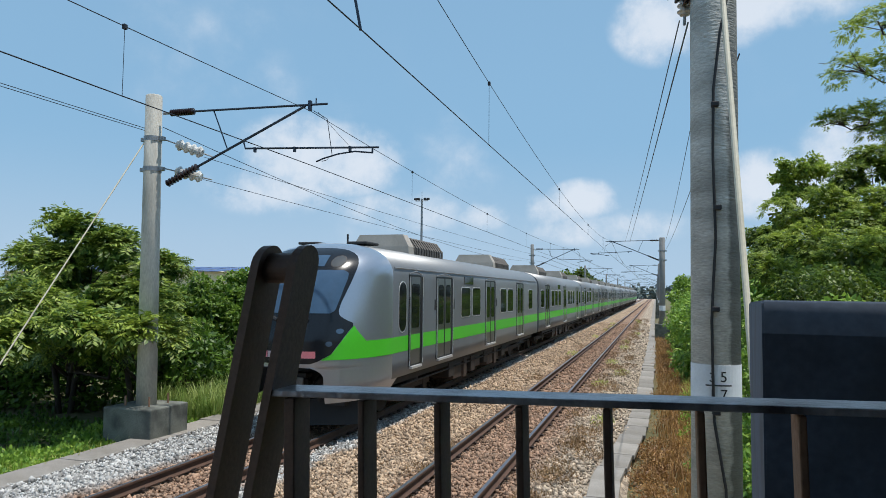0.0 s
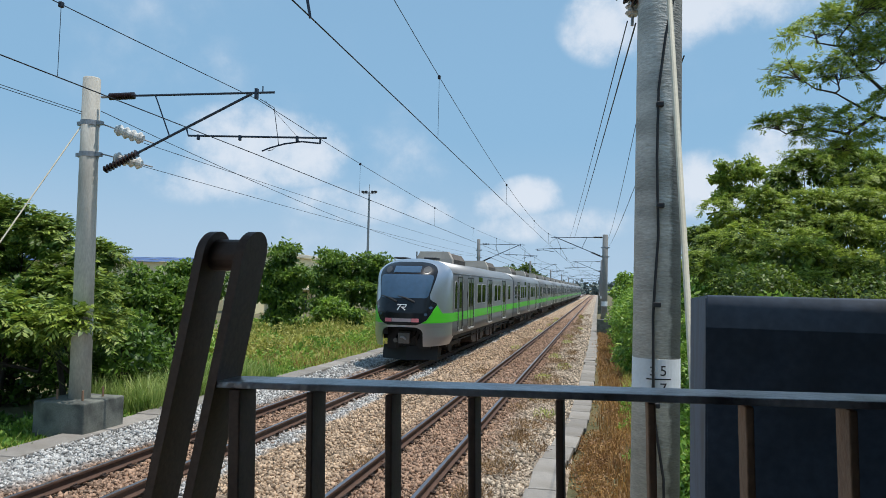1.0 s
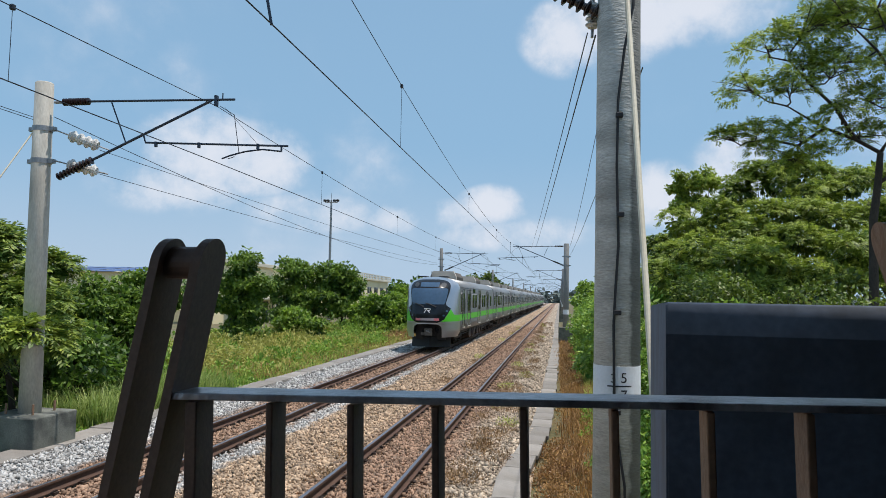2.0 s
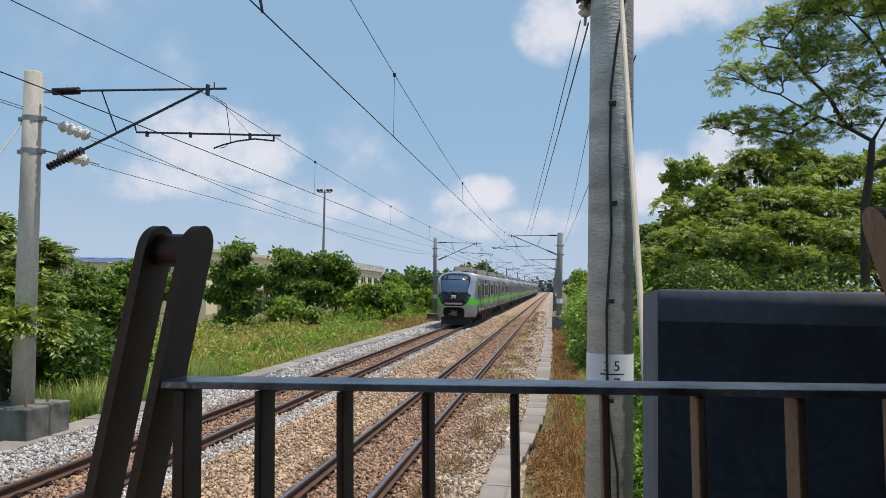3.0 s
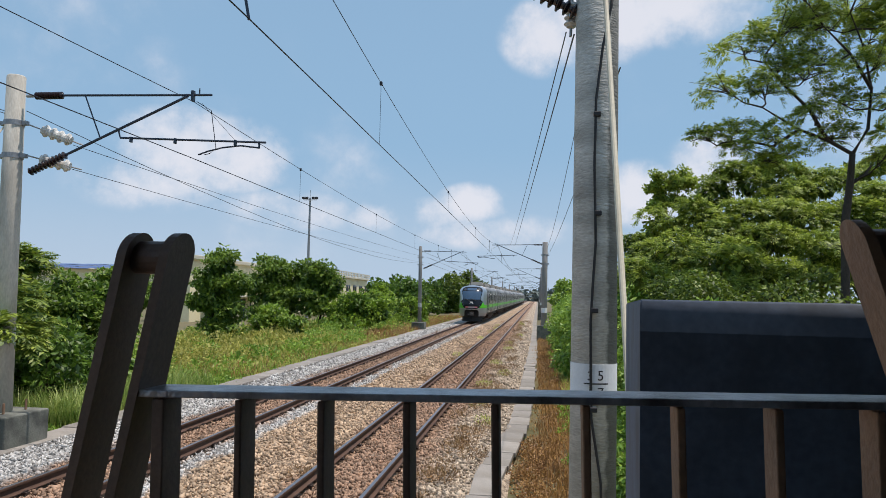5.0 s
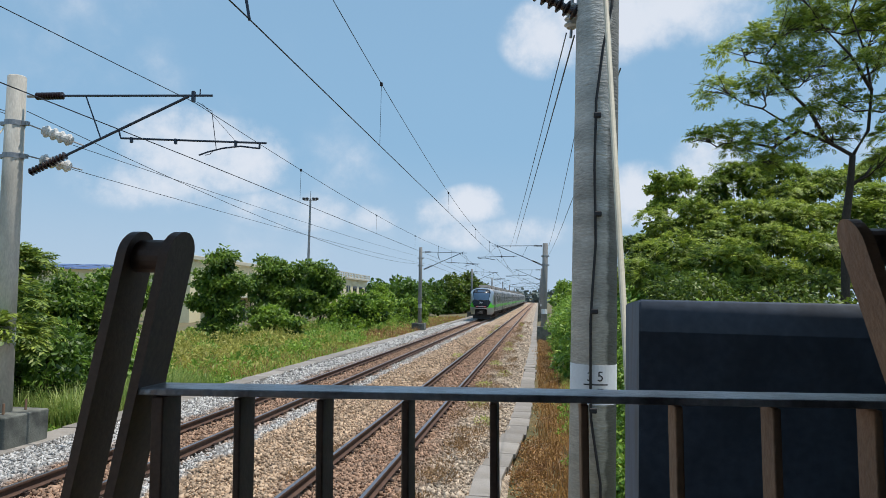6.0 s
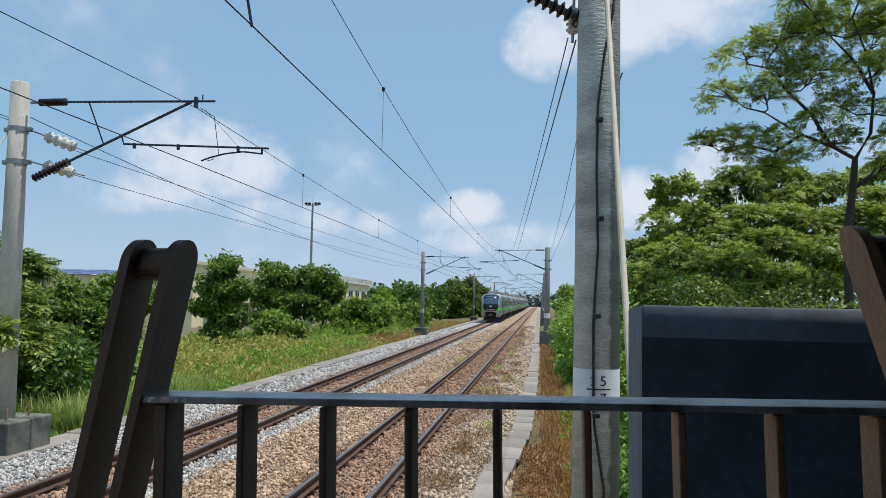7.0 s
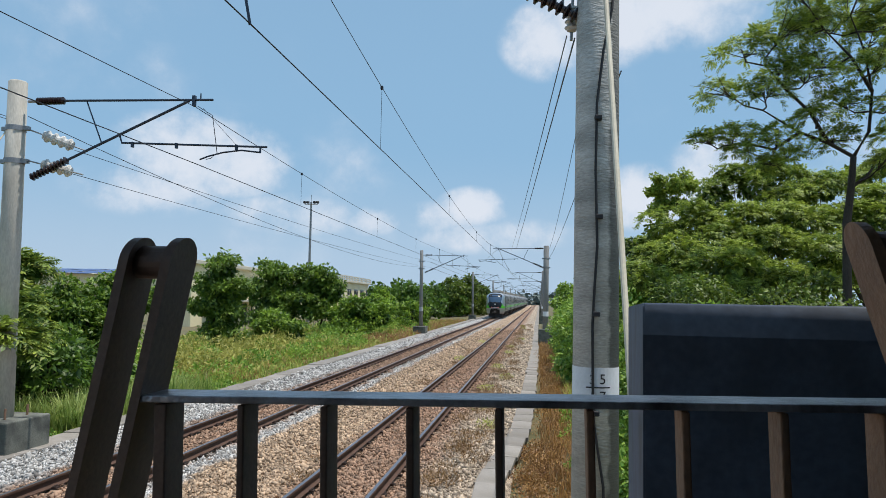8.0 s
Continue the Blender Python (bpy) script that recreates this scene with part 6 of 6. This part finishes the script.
    for bx_, lobes in ((6.5, ((6.14, 38.0, 8.71, 0.5, 0.71), (6.5, 38.2, 8.0, 0.4, 0.6), (6.22, 38.0, 7.6, 0.53, 0.53))), (7.4, ((6.99, 38.0, 8.89, 0.44, 0.79), (7.75, 38.4, 9.04, 0.53, 0.68), (7.3, 38.2, 7.9, 0.5, 0.6)))):
        clump_tree("slender_tree", bx_, 38.2, -0.4, lobes, "slender grey-green tree above the wood", gr, "leaf_r", 0.17, 3000, 0.22, aspect=0.3, inner="leaf_r")
    for x, y, h, rx, n in ((2.7, 11.5, 2.9, 0.8, 10000), (3.2, 14.5, 3.5, 1.0, 10000), (3.2, 17.5, 3.5, 1.0, 9000), (5.0, 12.8, 3.2, 1.5, 4000), (5.2, 16.0, 3.5, 1.5, 4500), (7.4, 13.8, 3.4, 1.6, 3000)):
        tree("vine_thicket", x, y, -0.4, h, rx, 0.0, 44, n, 0.095, M["leaf_w"] if x > 3 else Vv, "green thicket of small-leaved vines", group=gr, spread=0.5, flat=0.6, trunk=0.04, aspect=0.28)
    for x, y, h, rx, n in ((1.3, 9.4, 1.3, 0.32, 3500), (1.65, 11.3, 1.9, 0.42, 5000), (1.9, 13.8, 2.3, 0.5, 5000), (2.15, 16.6, 2.6, 0.6, 5000)):
        tree("vine_thicket", x, y, -0.4, h, rx, 0.0, 30, n, 0.085, Vv, "bright green thicket of climbing vines", group=gr, spread=0.3, flat=0.6, trunk=0.02, aspect=0.3)
    for x, y, h, rx, n in ((3.0, 22.0, 3.6, 1.2, 8000), (2.1, 26.5, 3.1, 1.1, 7000), (2.0, 31.0, 2.9, 1.1, 6000), (2.0, 36.0, 2.8, 1.15, 5000), (2.1, 41.0, 2.7, 1.2, 4500), (2.2, 47.0, 2.8, 1.3, 4200), (2.5, 54.0, 3.0, 1.4, 4000), (2.9, 62.0, 3.1, 1.7, 3500)):
        tree("vine_thicket", x, y, -0.4, h, rx, 0.0, 34, n, 0.16, Vv, "bright green thicket of climbing vines", group=gr, spread=0.55, flat=0.7, trunk=0.04, aspect=0.3)
    for k in range(10):
        tree("broadleaf_tree", 6.0 + 3 * (k % 3) + rng.normal(0, 0.6), 72 + 12 * k, -0.4, rng.uniform(4.5, 6.5), 2.8, 0.2, 16, 1800, 0.5, L, "distant green tree beside the line", group=gr, spread=1.4)
    # grass and weeds
    blades("grass", 32000, (-14.5, -10.0, 9, 45), 0.34, 0.010, M["grass"], "tall green grass with pale heads", keep=lambda x, y: (x > -10.9) | (y > 20.5))
    blades("reeds", 12000, (-12.3, -10.05, 14.6, 21), 0.9, 0.013, M["reed"], "tall bright reeds behind the pole footing", tuft=7)
    blades("grass_meadow", 36000, (-24, -10.0, 24, 100), 0.5, 0.018, M["grass"], "long green meadow grass behind the kerb")
    blades("straw", 26000, (-22, -10.0, 24, 95), 0.55, 0.012, M["dry"], "dry straw among the meadow grass")
    blades("dry_verge", 12000, (-13.5, -10.0, 48, 100), 0.6, 0.016, M["dry"], "bleached dry grass along the far kerb")
    blades("dry_weeds", 20000, (0.05, 1.9, 8, 60), 0.36, 0.008, M["dry"], "dry brown weeds along the cable trough", category="weeds")
    blades("green_weeds", 14000, (0.9, 2.6, 7, 60), 0.55, 0.016, M["grass"], "green weeds at the edge of the thicket", category="weeds")
    n = 420
    cx, cy = rng.uniform(-0.1, 1.9, n), 8 + 45 * rng.uniform(0, 1, n) ** 1.5
    V, F = leaf_cloud([(a, b, -0.3) for a, b in zip(cx, cy)], rng.uniform(0.14, 0.34, n), [80] * n, 0.055, droop=-0.4, flat=0.8, aspect=0.25)
    tagged(np_mesh("withered_weeds", V, F, M["dry"]), "withered bushy brown weeds beside the trough", "weeds", kind="stuff")
    n = 60
    cx, cy = rng.uniform(-0.28, 0.15, n), rng.uniform(8.5, 15.5, n)
    V, F = leaf_cloud([(a, b, -0.3) for a, b in zip(cx, cy)], rng.uniform(0.14, 0.3, n), [130] * n, 0.05, droop=-0.4, flat=0.8, aspect=0.25)
    tagged(np_mesh("withered_verge", V, F, M["dry"]), "withered brown weeds crowding the trough lids", "weeds", kind="stuff")
    n = 90
    cx, cy = rng.uniform(0.6, 2.0, n), 7 + 34 * rng.uniform(0, 1, n) ** 1.3
    V, F = leaf_cloud([(a, b, -0.25) for a, b in zip(cx, cy)], rng.uniform(0.14, 0.3, n), [110] * n, 0.07, droop=-0.4, flat=0.9, aspect=0.3)
    tagged(np_mesh("leafy_shoots", V, F, Vv), "fresh yellow-green shoots among brown weeds", "weeds", kind="stuff")
    n = 320
    cx, cy = rng.uniform(-11.9, -10.08, n), 8.5 + 30 * rng.uniform(0, 1, n) ** 1.4
    V, F = leaf_cloud([(a, b, -0.38) for a, b in zip(cx, cy)], rng.uniform(0.2, 0.5, n), [120] * n, 0.085, droop=-0.5, flat=0.55, aspect=0.36)
    tagged(np_mesh("leafy_weeds", V, F, Vv), "low bright green leafy weeds behind the kerb", "weeds", kind="stuff")
    # Low weeds whose dark colour stands in for shade on the ground.
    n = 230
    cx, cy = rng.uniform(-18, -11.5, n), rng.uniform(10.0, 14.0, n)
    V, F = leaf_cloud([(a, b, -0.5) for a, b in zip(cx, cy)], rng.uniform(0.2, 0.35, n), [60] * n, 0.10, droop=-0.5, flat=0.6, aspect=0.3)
    tagged(np_mesh("shade_weeds", V, F, M["leaf_d"]), "weeds with tree shade put into their dark green", "weeds", kind="stuff")
    n = 800
    cx, cy = rng.uniform(-24, -10.4, n), 26 + 70 * rng.uniform(0, 1, n) ** 1.3
    V, F = leaf_cloud([(a, b, -0.4) for a, b in zip(cx, cy)], rng.uniform(0.3, 0.85, n), [48] * n, 0.19, droop=-0.2, flat=0.6, aspect=0.3)
    tagged(np_mesh("meadow_weeds", V, F, M["leaf_m"]), "bushy green weeds in the meadow", "weeds", kind="stuff")
    n = 130
    cx, cy = rng.uniform(-22, -10.9, n), 22 + 60 * rng.uniform(0, 1, n) ** 1.2
    V, F = leaf_cloud([(a, b, rng.uniform(-0.3, 0.15)) for a, b in zip(cx, cy)], rng.uniform(0.45, 1.0, n), [230] * n, 0.17, droop=-0.3, flat=0.75, aspect=0.26)
    tagged(np_mesh("meadow_bushes", V, F, M["leaf_v"]), "knee-high dark green bushes scattered in the meadow", "weeds", kind="stuff")
    n = 46
    cx, cy = rng.uniform(-18.5, -12.2, n), 25 + 22 * rng.uniform(0, 1, n) ** 1.2
    V, F = leaf_cloud([(a, b, rng.uniform(-0.25, 0.25)) for a, b in zip(cx, cy)], rng.uniform(0.4, 0.85, n), [230] * n, 0.16, droop=-0.3, flat=0.9, aspect=0.24)
    tagged(np_mesh("meadow_mounds", V, F, M["leaf_m"]), "waist-high yellow-green weeds heaped in the meadow", "weeds", kind="stuff")
    parts = {"dead": [], "grass": []}
    for k in range(90):
        y = 10 + 75 * (k / 90) ** 1.35 + rng.normal(0, 0.5)
        x = rng.choice([-1.85, -1.7, -1.5, -1.2, -3.9]) + rng.normal(0, 0.12)
        V, F = leaf_cloud([(x, y, -0.12), (x + 0.15, y + 0.25, -0.13)], [0.22, 0.16], [150, 80], 0.07, droop=-0.6, aspect=0.12)
        parts["dead" if k % 5 or y < 16 else "grass"].append(V)
    for key, nm, lab in (("dead", "withered_tufts", "withered weed tufts growing in the ballast"), ("grass", "green_tufts", "small green weeds growing in the ballast")):
        V = np.concatenate(parts[key])
        i = np.arange(len(V) // 4)[:, None] * 4
        F = (i[:, None, :] + np.array([(0, 1, 2), (0, 2, 3)])[None]).reshape(-1, 3)
        tagged(np_mesh(nm, V, F, M[key]), lab, "weeds", kind="stuff")


make_plants()


# ---- far things ----
def make_factory():
    b = empty("factory_building", pose(-37.0, 71, 0, 0, 0, 4.2))
    tagged(b, "long cream factory hall with flat roof edge", "building")
    part("wall", box(-3.5, 0, 0, 112, -1, 6.1), M["cream"], b)
    part("roof", box(-4.0, 0.5, -0.5, 112.5, 6.1, 6.55, 0.05), M["sheet"], b)
    part("canopy", box(0.01, 2.6, 3, 40, 2.0, 2.25, 0.03), M["sheet"], b)
    for k in range(8):
        part("column", box(2.1, 2.4, 3.5 + 5 * k, 3.8 + 5 * k, -1, 1.99), M["cream"], b)
        part("doorway", box(-0.1, 0.03, 4.3 + 5 * k, 7.5 + 5 * k, -0.8, 1.7), M["vent"], b)
    for k in range(14):
        w = part("window", box(-0.1, 0.04, 4 + 8 * k, 8.5 + 8 * k, 3.2, 4.6), M["glass"], b)
        part("window_frame", box(0.02, 0.08, 6.15 + 8 * k, 6.3 + 8 * k, 3.2, 4.6), M["sheet"], w)
        part("window_sill", box(0.0, 0.22, 3.8 + 8 * k, 8.7 + 8 * k, 3.02, 3.19), M["sheet"], w)
    for k in range(26):
        part("parapet_post", box(0.1, 0.3, 66 + 1.9 * k, 66.25 + 1.9 * k, 6.55, 7.5), M["sheet"], b)
    for z in (6.95, 7.45):
        part("parapet_rail", box(0.08, 0.32, 66, 114, z, z + 0.14), M["sheet"], b)
    b = empty("workshop_building", pose(-85, 118, 0))
    tagged(b, "low cream workshop with blue striped roof", "building")
    part("wall", box(-50, 16, 0, 30, -1, 6.2), M["cream"], b)
    bm = bmesh.new()
    e = [[bm.verts.new(p) for p in ((x, -0.8, 6.2), (x, 15, 7.6), (x, 30.8, 6.2), (x, 15, 6.0))] for x in (-50.6, 16.6)]
    for i in range(4):
        bm.faces.new((e[0][i], e[0][(i + 1) % 4], e[1][(i + 1) % 4], e[1][i]))
    bm.faces.new(e[0])
    bm.faces.new(e[1][::-1])
    part("roof", bm, M["sheet"], b)
    for k in range(11):
        bm = bmesh.new()
        x = -49 + 6 * k
        bm.faces.new([bm.verts.new(p) for p in ((x, -0.85, 6.26), (x + 5, -0.85, 6.26), (x + 5, 15, 7.68), (x, 15, 7.68))])
        part("roof_sheet", bm, M["blue_sheet"], b, "blue roof sheet")
    m = empty("floodlight_mast", pose(-30.4, 90, 0))
    tagged(m, "tall grey floodlight mast with a ring of lamps", "floodlight mast")
    part("mast", rod([(0, 0, -0.6), (0, 0, 15.4)], [0.22, 0.12], 10), M["galv"], m)
    part("crossbar", rod([(-0.9, 0, 15.1), (0.9, 0, 15.1)], 0.05, 6), M["galv"], m)
    part("lightning_rod", rod([(0, 0, 15.4), (0, 0, 16.4)], 0.03, 5), M["galv"], m)
    for x in (-0.9, -0.45, 0.45, 0.9):
        part("floodlight", box(x - 0.16, x + 0.16, -0.25, 0.2, 15.2, 15.5, 0.04), M["vent"], m)
    # low woods that close the horizon; distance haze is mixed into their colour
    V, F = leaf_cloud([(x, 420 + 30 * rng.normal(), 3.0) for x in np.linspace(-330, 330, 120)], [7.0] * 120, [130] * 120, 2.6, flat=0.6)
    tagged(np_mesh("far_woods", V, F, M["hazed_green"]), "low woods on the horizon with haze put into their colour", "woods", kind="stuff")


make_factory()


# ---- what moves ----
def motions():
    """The train runs away from the platform at an even speed."""
    for car, back in CARS:
        rows = [(t, pose(TRACKS[1], 12.3 + back + 11.98 * t, 0)) for t in (0.0, 2.0, 4.0, 6.0, 8.0)]
        walk(car, rows)
    turn = math.degrees(11.98 / 0.43)
    for w in ROLLING:
        at = w.location.copy()
        walk(w, [(k / FPS, pose(at.x, at.y, at.z, -turn * k / FPS, 0, 0)) for k in range(8 * FPS + 1)])


motions()
